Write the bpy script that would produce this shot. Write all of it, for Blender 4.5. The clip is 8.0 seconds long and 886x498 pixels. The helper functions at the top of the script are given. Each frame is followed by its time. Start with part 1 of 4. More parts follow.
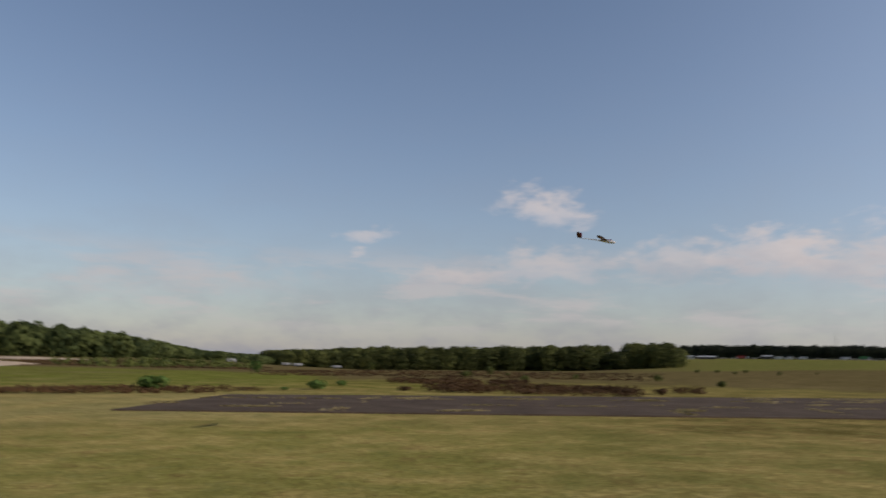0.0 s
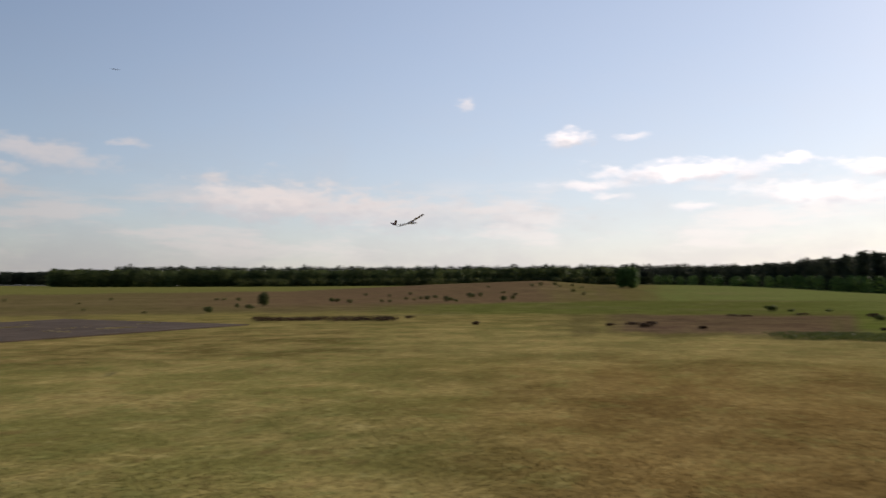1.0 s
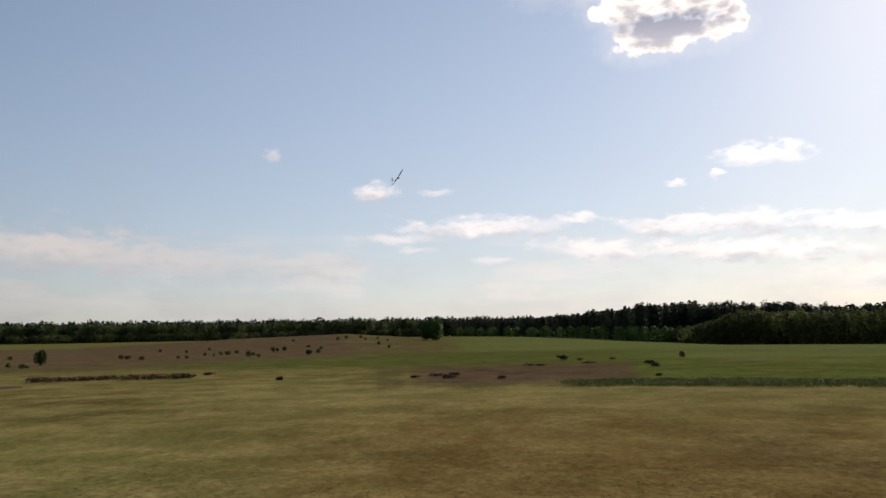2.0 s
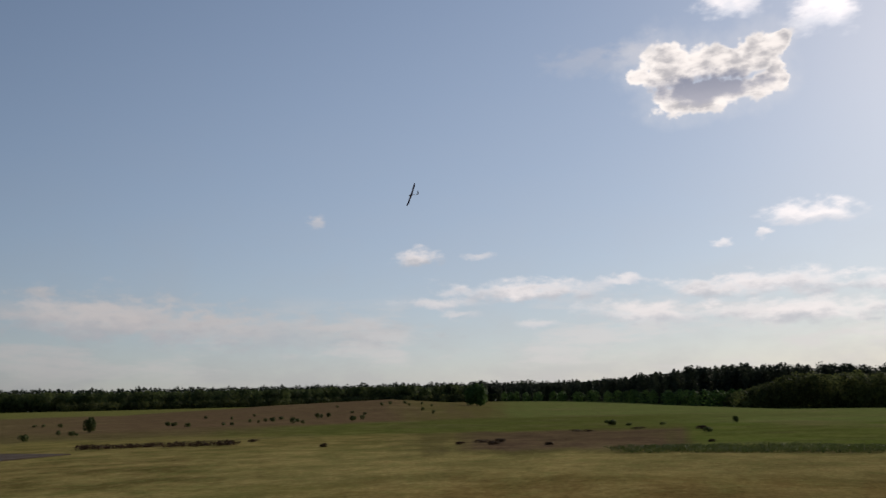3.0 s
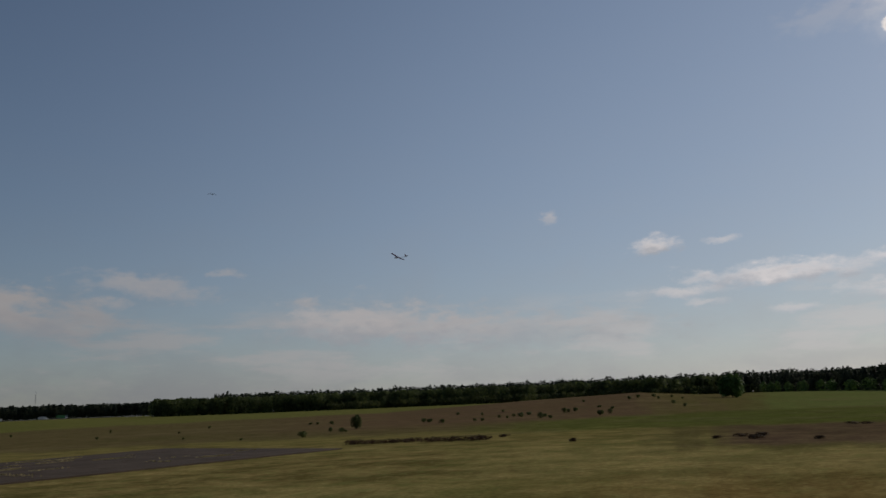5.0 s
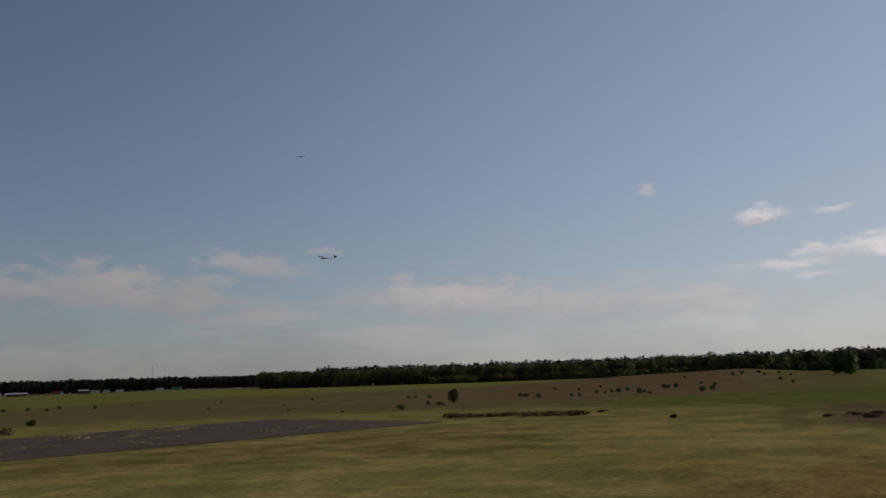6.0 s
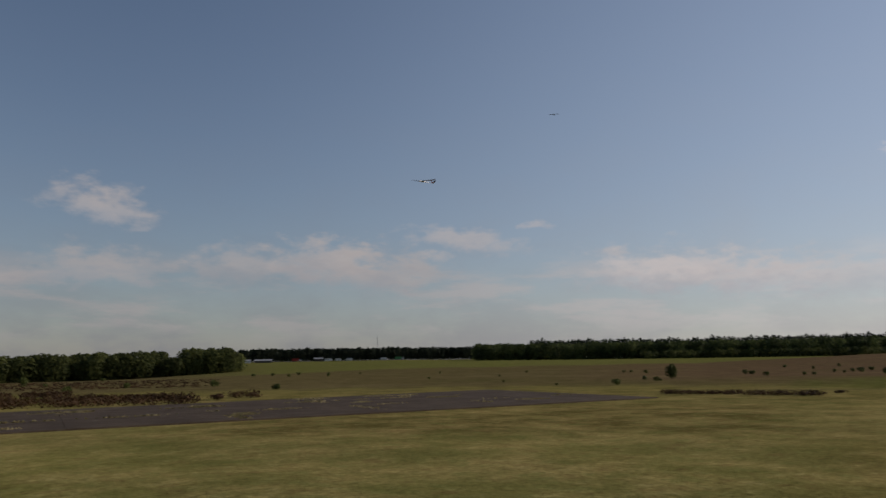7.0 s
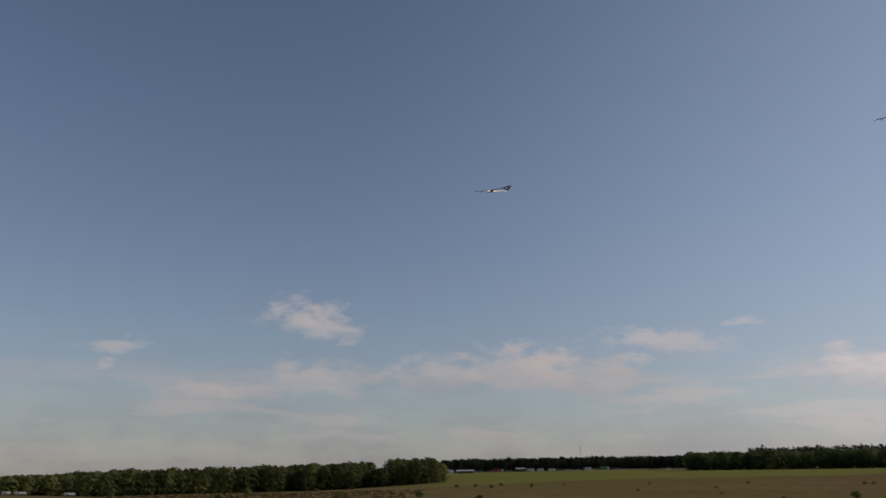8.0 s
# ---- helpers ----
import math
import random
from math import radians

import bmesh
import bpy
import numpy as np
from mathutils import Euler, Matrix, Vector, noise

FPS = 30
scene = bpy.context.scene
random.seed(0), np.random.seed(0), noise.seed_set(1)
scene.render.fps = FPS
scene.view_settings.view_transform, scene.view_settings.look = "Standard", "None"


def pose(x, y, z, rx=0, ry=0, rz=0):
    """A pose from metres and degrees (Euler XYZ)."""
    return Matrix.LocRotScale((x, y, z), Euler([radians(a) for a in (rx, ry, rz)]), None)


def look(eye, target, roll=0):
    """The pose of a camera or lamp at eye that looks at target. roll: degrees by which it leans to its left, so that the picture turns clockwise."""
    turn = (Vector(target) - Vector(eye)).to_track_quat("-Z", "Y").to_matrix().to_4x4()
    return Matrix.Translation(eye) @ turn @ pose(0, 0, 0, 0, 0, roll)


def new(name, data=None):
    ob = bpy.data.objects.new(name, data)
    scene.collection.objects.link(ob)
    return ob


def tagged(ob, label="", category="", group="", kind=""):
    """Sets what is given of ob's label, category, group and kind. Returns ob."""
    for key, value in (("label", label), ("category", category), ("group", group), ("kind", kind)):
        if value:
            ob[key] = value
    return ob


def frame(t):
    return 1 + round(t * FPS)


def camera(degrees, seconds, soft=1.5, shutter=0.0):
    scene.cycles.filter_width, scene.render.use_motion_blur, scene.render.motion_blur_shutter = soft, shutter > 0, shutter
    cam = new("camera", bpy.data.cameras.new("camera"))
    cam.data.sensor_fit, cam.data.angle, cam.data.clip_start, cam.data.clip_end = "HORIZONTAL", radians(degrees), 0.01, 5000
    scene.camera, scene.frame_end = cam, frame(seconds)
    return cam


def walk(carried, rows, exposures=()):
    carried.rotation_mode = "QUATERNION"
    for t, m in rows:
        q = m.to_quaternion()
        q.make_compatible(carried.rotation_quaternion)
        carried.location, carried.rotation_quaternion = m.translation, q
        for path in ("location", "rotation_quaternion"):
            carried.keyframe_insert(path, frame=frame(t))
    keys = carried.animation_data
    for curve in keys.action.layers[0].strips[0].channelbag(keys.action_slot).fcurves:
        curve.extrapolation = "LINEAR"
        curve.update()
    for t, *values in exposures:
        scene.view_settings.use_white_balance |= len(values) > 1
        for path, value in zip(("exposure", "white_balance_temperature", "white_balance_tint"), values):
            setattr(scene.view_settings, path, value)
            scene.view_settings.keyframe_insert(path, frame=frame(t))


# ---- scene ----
EYE = (0.0, 0.0, 1.7)
cam = camera(59.5, 8.0, soft=1.5, shutter=0.2)

# seconds, heading clockwise from +y, pitch up, roll, in degrees
TURNS = (
    (0.0, -0.03, 7.96, 0.98),
    (0.1, 5.10, 7.87, 2.24),
    (0.2, 12.50, 7.90, 1.42),
    (0.3, 18.25, 7.67, 0.94),
    (0.4, 26.74, 7.09, 0.46),
    (0.5, 32.05, 6.40, 0.49),
    (0.7, 44.64, 4.49, -0.06),
    (0.8, 51.20, 3.61, 0.16),
    (1.0, 60.87, 2.87, -0.29),
    (1.2, 67.54, 2.65, -0.85),
    (1.5, 72.73, 3.58, -0.71),
    (1.7, 74.28, 4.91, -0.82),
    (2.8, 73.46, 10.60, -1.12),
    (3.0, 72.10, 11.38, -1.37),
    (3.5, 68.16, 12.12, -1.33),
    (4.0, 63.72, 12.33, -1.95),
    (4.5, 58.25, 11.94, -1.88),
    (4.7, 56.45, 11.94, -2.09),
    (5.8, 49.70, 10.02, -2.16),
    (6.0, 47.44, 10.00, -1.88),
    (6.3, 43.34, 9.65, -1.69),
    (6.5, 39.34, 9.22, -1.48),
    (6.8, 34.46, 8.67, -1.03),
    (7.0, 31.73, 8.39, -0.70),
    (7.3, 27.00, 9.85, -0.50),
    (7.5, 24.87, 11.97, -0.73),
    (7.8, 20.60, 14.75, -1.00),
    (8.0, 17.30, 16.35, -0.75),
)


def aim(heading, pitch, roll):
    return pose(*EYE, 90 + pitch, 0, -heading) @ pose(0, 0, 0, 0, 0, roll)


walk(cam, [(t, aim(h, p, r)) for t, h, p, r in TURNS],
     exposures=(
         (0.0, 0.50, 6800, 17), (0.8, 0.52, 6900, 17), (1.5, 0.46, 7000, 16), (1.8, 0.38, 6900, 15), (2.8, 0.02, 6650, 13), (3.5, -0.22, 6580, 13),
         (4.7, -0.46, 6530, 12), (5.8, -0.32, 6680, 14), (6.5, -0.18, 6720, 15), (7.5, 0.02, 6800, 16), (8.0, 0.1, 6850, 17),
     ))


# ---- light ----
SUN_AZ, SUN_EL = 109.0, 24.0
sun = new("sun", bpy.data.lights.new("sun", "SUN"))
sun.data.energy, sun.data.angle, sun.data.color = 3.15, radians(0.6), (1.0, 0.93, 0.82)
sun.matrix_world = look((0, 0, 50), (-50 * math.sin(radians(SUN_AZ)) * math.cos(radians(SUN_EL)),
                                     -50 * math.cos(radians(SUN_AZ)) * math.cos(radians(SUN_EL)),
                                     50 - 50 * math.sin(radians(SUN_EL))))


class Graph:
    """A short way to write node trees."""

    def __init__(self, tree):
        self.tree = tree
        tree.nodes.clear()

    def node(self, kind, **settings):
        n = self.tree.nodes.new(kind)
        for key, value in settings.items():
            if key == "operation":
                n.operation = value
            elif key == "data_type":
                n.data_type = value
            elif key == "interpolation_type":
                n.interpolation_type = value
        return n

    def put(self, socket, value):
        if isinstance(value, bpy.types.NodeSocket):
            self.tree.links.new(value, socket)
        else:
            socket.default_value = value

    def math(self, operation, a, b=0.0, c=0.0):
        n = self.node("ShaderNodeMath", operation=operation)
        for s, v in zip(n.inputs, (a, b, c)):
            self.put(s, v)
        return n.outputs[0]

    def step(self, x, low, high, a=0.0, b=1.0):
        n = self.node("ShaderNodeMapRange", interpolation_type="SMOOTHSTEP")
        for s, v in zip(n.inputs, (x, low, high, a, b)):
            self.put(s, v)
        return n.outputs[0]

    def mix(self, f, a, b):
        n = self.node("ShaderNodeMix", data_type="RGBA")
        self.put(n.inputs[0], f)
        self.put(n.inputs[6], a)
        self.put(n.inputs[7], b)
        return n.outputs[2]

    def noise(self, vector, scale, detail=4.0, rough=0.55):
        n = self.node("ShaderNodeTexNoise")
        self.put(n.inputs["Vector"], vector)
        n.inputs["Scale"].default_value = scale
        n.inputs["Detail"].default_value = detail
        n.inputs["Roughness"].default_value = rough
        return n.outputs["Fac"]


def rgb(r, g, b):
    return (r, g, b, 1.0)


# clouds: heading, height in the sky, half width, half height, tilt, density, brightness of top and base
CLOUDS_WEST = (
    (7.9, 10.8, 3.4, 1.26, -0.15, 0.80, 0.46, 0.40),
    (-5.7, 8.8, 1.8, 0.48, 0.04, 0.60, 0.46, 0.40),
    (-6.5, 7.4, 0.6, 0.31, 0.04, 0.50, 0.45, 0.40),
    (0.5, 5.8, 4.0, 0.71, 0.02, 0.60, 0.42, 0.33),
    (7.7, 6.6, 4.0, 1.10, 0.01, 0.45, 0.42, 0.36),
    (17.0, 7.0, 3.8, 1.36, -0.01, 0.60, 0.44, 0.34),
    (23.5, 7.2, 3.7, 1.44, -0.03, 0.65, 0.46, 0.34),
    (28.1, 6.6, 3.6, 1.47, -0.03, 0.55, 0.44, 0.35),
    (-17.4, 4.7, 7.8, 0.99, 0.05, 0.30, 0.37, 0.33),
    (23.5, 7.3, 3.8, 1.25, 0.00, 0.50, 0.44, 0.36),
    (26.7, 6.2, 5.1, 1.13, 0.00, 0.45, 0.42, 0.35),
    (7.3, 6.6, 4.8, 1.23, 0.04, 0.40, 0.43, 0.36),
)
CLOUDS_MIDDLE = (
    (33.6, 8.8, 3.7, 0.80, -0.14, 0.65, 0.50, 0.42),
    (31.2, 7.8, 1.1, 0.41, -0.01, 0.50, 0.48, 0.42),
    (38.6, 9.9, 1.2, 0.27, -0.05, 0.50, 0.52, 0.46),
    (44.4, 7.7, 1.0, 0.30, -0.05, 0.45, 0.50, 0.44),
    (49.1, 6.0, 7.1, 1.50, -0.01, 0.60, 0.56, 0.41),
    (60.2, 5.3, 9.1, 1.31, -0.03, 0.45, 0.58, 0.46),
    (48.4, 6.1, 5.7, 1.14, 0.03, 0.50, 0.62, 0.45),
    (55.5, 5.5, 6.1, 1.00, 0.02, 0.35, 0.60, 0.50),
    (62.7, 13.4, 0.6, 0.44, 0.03, 0.60, 0.72, 0.58),
    (70.3, 10.6, 1.6, 0.62, 0.02, 0.90, 0.86, 0.50),
    (74.6, 10.7, 1.1, 0.31, -0.02, 0.60, 0.82, 0.66),
    (71.8, 7.3, 2.9, 0.37, -0.01, 0.65, 0.82, 0.60),
    (73.1, 6.5, 1.5, 0.31, -0.01, 0.50, 0.80, 0.62),
    (78.9, 5.6, 1.5, 0.37, -0.02, 0.55, 0.82, 0.66),
)
CLOUDS_EAST = (
    (78.2, 8.0, 5.5, 0.74, -0.03, 0.85, 0.92, 0.55),
    (85.5, 8.5, 2.0, 0.32, -0.05, 0.70, 0.95, 0.70),
    (91.3, 7.4, 3.4, 0.63, -0.06, 0.80, 0.95, 0.56),
    (96.6, 7.5, 4.7, 0.82, -0.07, 0.85, 1.00, 0.60),
    (86.8, 6.0, 4.9, 0.75, -0.04, 0.75, 0.92, 0.58),
    (97.5, 5.5, 6.4, 0.81, -0.06, 0.80, 0.98, 0.56),
    (98.1, 12.0, 2.8, 0.72, -0.06, 0.90, 1.15, 0.75),
    (92.3, 10.5, 0.8, 0.32, -0.11, 0.80, 1.05, 0.75),
    (95.0, 11.1, 0.5, 0.32, -0.02, 0.80, 1.05, 0.75),
    (104.4, 7.0, 5.3, 0.71, -0.09, 0.80, 1.05, 0.60),
    (106.5, 3.4, 5.8, 0.78, -0.05, 0.50, 0.95, 0.62),
    (94.6, 26.7, 2.3, 0.96, -0.12, 0.80, 1.25, 0.90),
    (100.5, 24.9, 2.3, 1.42, -0.12, 0.85, 1.35, 0.90),
    (83.7, 24.0, 3.4, 0.96, -0.00, 0.22, 0.70, 0.60),
    (88.0, 24.2, 2.2, 1.03, -0.01, 0.30, 0.80, 0.70),
)

# the large cumulus: heading, height, half width, half height and slope of its lobes, and its shaded base
CUMULUS = (
    (89.85, 23.18, 3.01, 2.01, -0.07),
    (92.19, 23.29, 2.24, 1.54, -0.09),
    (93.66, 22.94, 2.19, 1.38, 0.00),
    (95.71, 23.07, 2.19, 1.78, 0.13),
    (97.58, 23.71, 1.23, 0.83, 0.48),
    (89.79, 20.78, 2.37, 1.36, -0.06),
    (92.48, 20.91, 3.50, 1.33, 0.03),
    (95.80, 21.04, 2.09, 1.29, 0.11),
    (97.02, 21.70, 0.89, 1.49, -0.21),
    (87.54, 22.78, 1.27, 0.91, 0.04),
)
CUMULUS_BASE = (92.24, 21.41, 4.89, 1.18, -0.01)


def build_sky():
    world = bpy.data.worlds.new("sky")
    world.use_nodes = True
    scene.world = world
    g = Graph(world.node_tree)
    sky = g.node("ShaderNodeTexSky")
    sky.sky_type, sky.sun_disc = "NISHITA", False
    sky.sun_elevation, sky.sun_rotation = radians(SUN_EL), radians(SUN_AZ)
    sky.air_density, sky.dust_density, sky.ozone_density = 1.0, 0.30, 2.1
    way = g.node("ShaderNodeTexCoord").outputs["Generated"]
    split = g.node("ShaderNodeSeparateXYZ")
    g.put(split.inputs[0], way)
    x, y, z = split.outputs
    az = g.math("MULTIPLY", g.math("ARCTAN2", x, y), 180 / math.pi)
    el = g.math("MULTIPLY", g.math("ARCSINE", z), 180 / math.pi)
    flat = g.node("ShaderNodeVectorMath", operation="MULTIPLY")
    g.put(flat.inputs[0], way)
    flat.inputs[1].default_value = (1.0, 1.0, 2.2)
    coarse = g.node("ShaderNodeTexNoise")
    g.put(coarse.inputs["Vector"], flat.outputs[0])
    coarse.inputs["Scale"].default_value, coarse.inputs["Detail"].default_value = 26.0, 5.0
    coarse.inputs["Roughness"].default_value = 0.62
    bend = g.node("ShaderNodeSeparateColor")
    g.put(bend.inputs[0], coarse.outputs["Color"])
    fine = g.math("SUBTRACT", g.noise(flat.outputs[0], 40.0, 5.0, 0.52), 0.5)
    lumps = g.math("SUBTRACT", g.noise(flat.outputs[0], 21.0, 3.0, 0.5), 0.5)
    cells = g.node("ShaderNodeTexVoronoi")
    g.put(cells.inputs["Vector"], way)
    cells.inputs["Scale"].default_value = 46.0
    cells.inputs["Detail"].default_value, cells.inputs["Roughness"].default_value = 2.0, 0.55
    crisp = g.math("SUBTRACT", cells.outputs["Distance"], 0.45)
    az2 = g.math("MULTIPLY_ADD", g.math("SUBTRACT", bend.outputs[0], 0.5), 2.6, az)
    el2 = g.math("MULTIPLY_ADD", g.math("SUBTRACT", bend.outputs[1], 0.5), 1.5, el)
    strength = g.node("ShaderNodeVectorMath", operation="SCALE")
    g.put(strength.inputs[0], sky.outputs[0])
    strength.inputs["Scale"].default_value = SKY
    colour = strength.outputs[0]
    # the air grows clearer and deeper blue away from the sun
    apart = g.math("ABSOLUTE", g.math("SUBTRACT", az, SUN_AZ))
    clear = g.math("POWER", 2.0, g.step(apart, 150.0, 20.0, -0.30, 0.10))
    gain = g.node("ShaderNodeVectorMath", operation="SCALE")
    g.put(gain.inputs[0], colour)
    g.put(gain.inputs["Scale"], clear)
    colour = gain.outputs[0]
    # a broad veil of thin high haze on the sunward side
    veil = g.step(g.math("ABSOLUTE", g.math("SUBTRACT", az, SUN_AZ)), 105.0, 25.0, 0.03, 0.43)
    colour = g.mix(g.math("MULTIPLY", veil, g.step(el, 60.0, 10.0)), colour, rgb(0.41, 0.475, 0.56))
    # pale haze low in the sky
    haze = g.math("MULTIPLY", g.math("POWER", 2.718, g.math("DIVIDE", g.math("MAXIMUM", el, 0.0), -7.0)), 0.92)
    wisps = g.math("MULTIPLY", haze, g.step(g.noise(flat.outputs[0], 9.0, 5.0, 0.6), 0.35, 0.7, 0.75, 1.1))
    glow = g.step(g.math("ABSOLUTE", g.math("SUBTRACT", az, SUN_AZ)), 95.0, 15.0, 0.0, 1.0)
    colour = g.mix(wisps, colour, g.mix(glow, rgb(0.185, 0.202, 0.238), rgb(0.52, 0.525, 0.535)))

    # thin grey streaks of far cloud above the horizon
    band = g.node("ShaderNodeVectorMath", operation="MULTIPLY")
    g.put(band.inputs[0], way)
    band.inputs[1].default_value = (1.0, 1.0, 5.0)
    streak = g.step(g.noise(band.outputs[0], 6.5, 6.0, 0.6), 0.47, 0.64, 0.0, 0.55)
    streak = g.math("MULTIPLY", streak, g.math("MULTIPLY", g.step(el, 1.0, 3.5), g.step(el, 8.5, 5.5)))
    colour = g.mix(streak, colour, g.mix(glow, rgb(0.36, 0.345, 0.345), rgb(0.72, 0.70, 0.69)))

    def oval(heading, height, wide, tall, tilt, flat_base=1.0, swirl=(az2, el2)):
        u = g.math("DIVIDE", g.math("SUBTRACT", swirl[0], heading), wide)
        v = g.math("DIVIDE", g.math("SUBTRACT", swirl[1], height), tall)
        v = g.math("MULTIPLY_ADD", u, -tilt * wide / tall, v)
        v2 = v
        if flat_base != 1.0:
            v2 = g.math("MULTIPLY", v, g.math("MULTIPLY_ADD", g.math("LESS_THAN", v, 0.0), flat_base - 1, 1.0))
        return g.math("SQRT", g.math("ADD", g.math("MULTIPLY", u, u), g.math("MULTIPLY", v2, v2))), v

    def cloud(colour, heading, height, wide, tall, tilt, density, top, base):
        """A soft fair-weather cloud: lumpy lit top, flatter greyer base, ragged edge."""
        r, v = oval(heading, height, wide * 1.12, tall * 1.3, tilt, 1.35)
        r = g.math("MULTIPLY_ADD", fine, 1.9, r)
        r = g.math("MULTIPLY_ADD", lumps, 0.8, r)
        if heading < 66:
            density, top, base = density * 0.95, top * 0.94, base * 0.93
        body = g.step(r, 1.25, 0.15, 0.0, density)
        light = g.step(g.math("MULTIPLY_ADD", fine, 2.0, g.math("MULTIPLY_ADD", lumps, -1.0, v)), -0.75, 0.55)
        shade = g.mix(light, rgb(base * 0.97, base * 1.0, base * 1.07), rgb(top, top * 0.945, top * 0.925))
        return g.mix(body, colour, shade)

    def cumulus(colour):
        """The one heavy cloud beside the sun: white heaped lobes round a slate base, the rim shining."""
        swirl = (g.math("MULTIPLY_ADD", g.math("SUBTRACT", bend.outputs[0], 0.5), 1.3, az), g.math("MULTIPLY_ADD", g.math("SUBTRACT", bend.outputs[1], 0.5), 0.9, el))
        near = None
        for lobe in CUMULUS:
            r, _ = oval(*lobe, swirl=swirl)
            near = r if near is None else g.math("SMOOTH_MIN", near, r, 0.12)
        near = g.math("MULTIPLY_ADD", crisp, 0.40, near)
        edge = g.math("MULTIPLY_ADD", fine, 0.30, near)
        body = g.step(edge, 1.10, 0.86)
        halo = g.step(near, 1.9, 0.9, 0.0, 0.22)
        fold = g.step(g.math("MULTIPLY_ADD", lumps, 1.6, g.math("MULTIPLY", fine, 1.7)), -0.32, 0.30)
        white = g.mix(fold, rgb(0.52, 0.515, 0.535), rgb(1.0, 0.95, 0.91))
        rim = g.step(edge, 0.62, 0.95)
        white = g.mix(g.math("MULTIPLY", rim, 0.55), white, rgb(1.12, 1.07, 1.02))
        core, v = oval(*CUMULUS_BASE, swirl=swirl)
        core = g.math("MULTIPLY_ADD", fine, 0.7, g.math("MULTIPLY_ADD", crisp, 0.4, core))
        slate = g.mix(g.step(v, -1.0, 0.9), rgb(0.46, 0.47, 0.54), rgb(0.29, 0.315, 0.40))
        white = g.mix(g.step(core, 1.35, 0.62), white, slate)
        colour = g.mix(halo, colour, rgb(0.85, 0.84, 0.84))
        return g.mix(body, colour, white)

    for c in (*CLOUDS_WEST, *CLOUDS_MIDDLE, *CLOUDS_EAST):
        colour = cloud(colour, *c)
    colour = cumulus(colour)
    out = g.node("ShaderNodeBackground")
    g.put(out.inputs["Color"], colour)
    end = g.node("ShaderNodeOutputWorld")
    g.put(end.inputs[0], out.outputs[0])


SKY = 0.086
build_sky()


# ---- materials ----
def material(name, rough=0.9):
    m = bpy.data.materials.new(name)
    m.use_nodes = True
    g = Graph(m.node_tree)
    surface = g.node("ShaderNodeBsdfPrincipled")
    end = g.node("ShaderNodeOutputMaterial")
    g.put(end.inputs[0], surface.outputs[0])
    surface.inputs["Roughness"].default_value = rough
    surface.inputs["Specular IOR Level"].default_value = 0.25
    return m, g, surface


def place(g):
    return g.node("ShaderNodeTexCoord").outputs["Object"]


def bump(g, surface, height, distance, strength=0.6):
    n = g.node("ShaderNodeBump")
    n.inputs["Strength"].default_value, n.inputs["Distance"].default_value = strength, distance
    g.put(n.inputs["Height"], height)
    g.put(surface.inputs["Normal"], n.outputs[0])


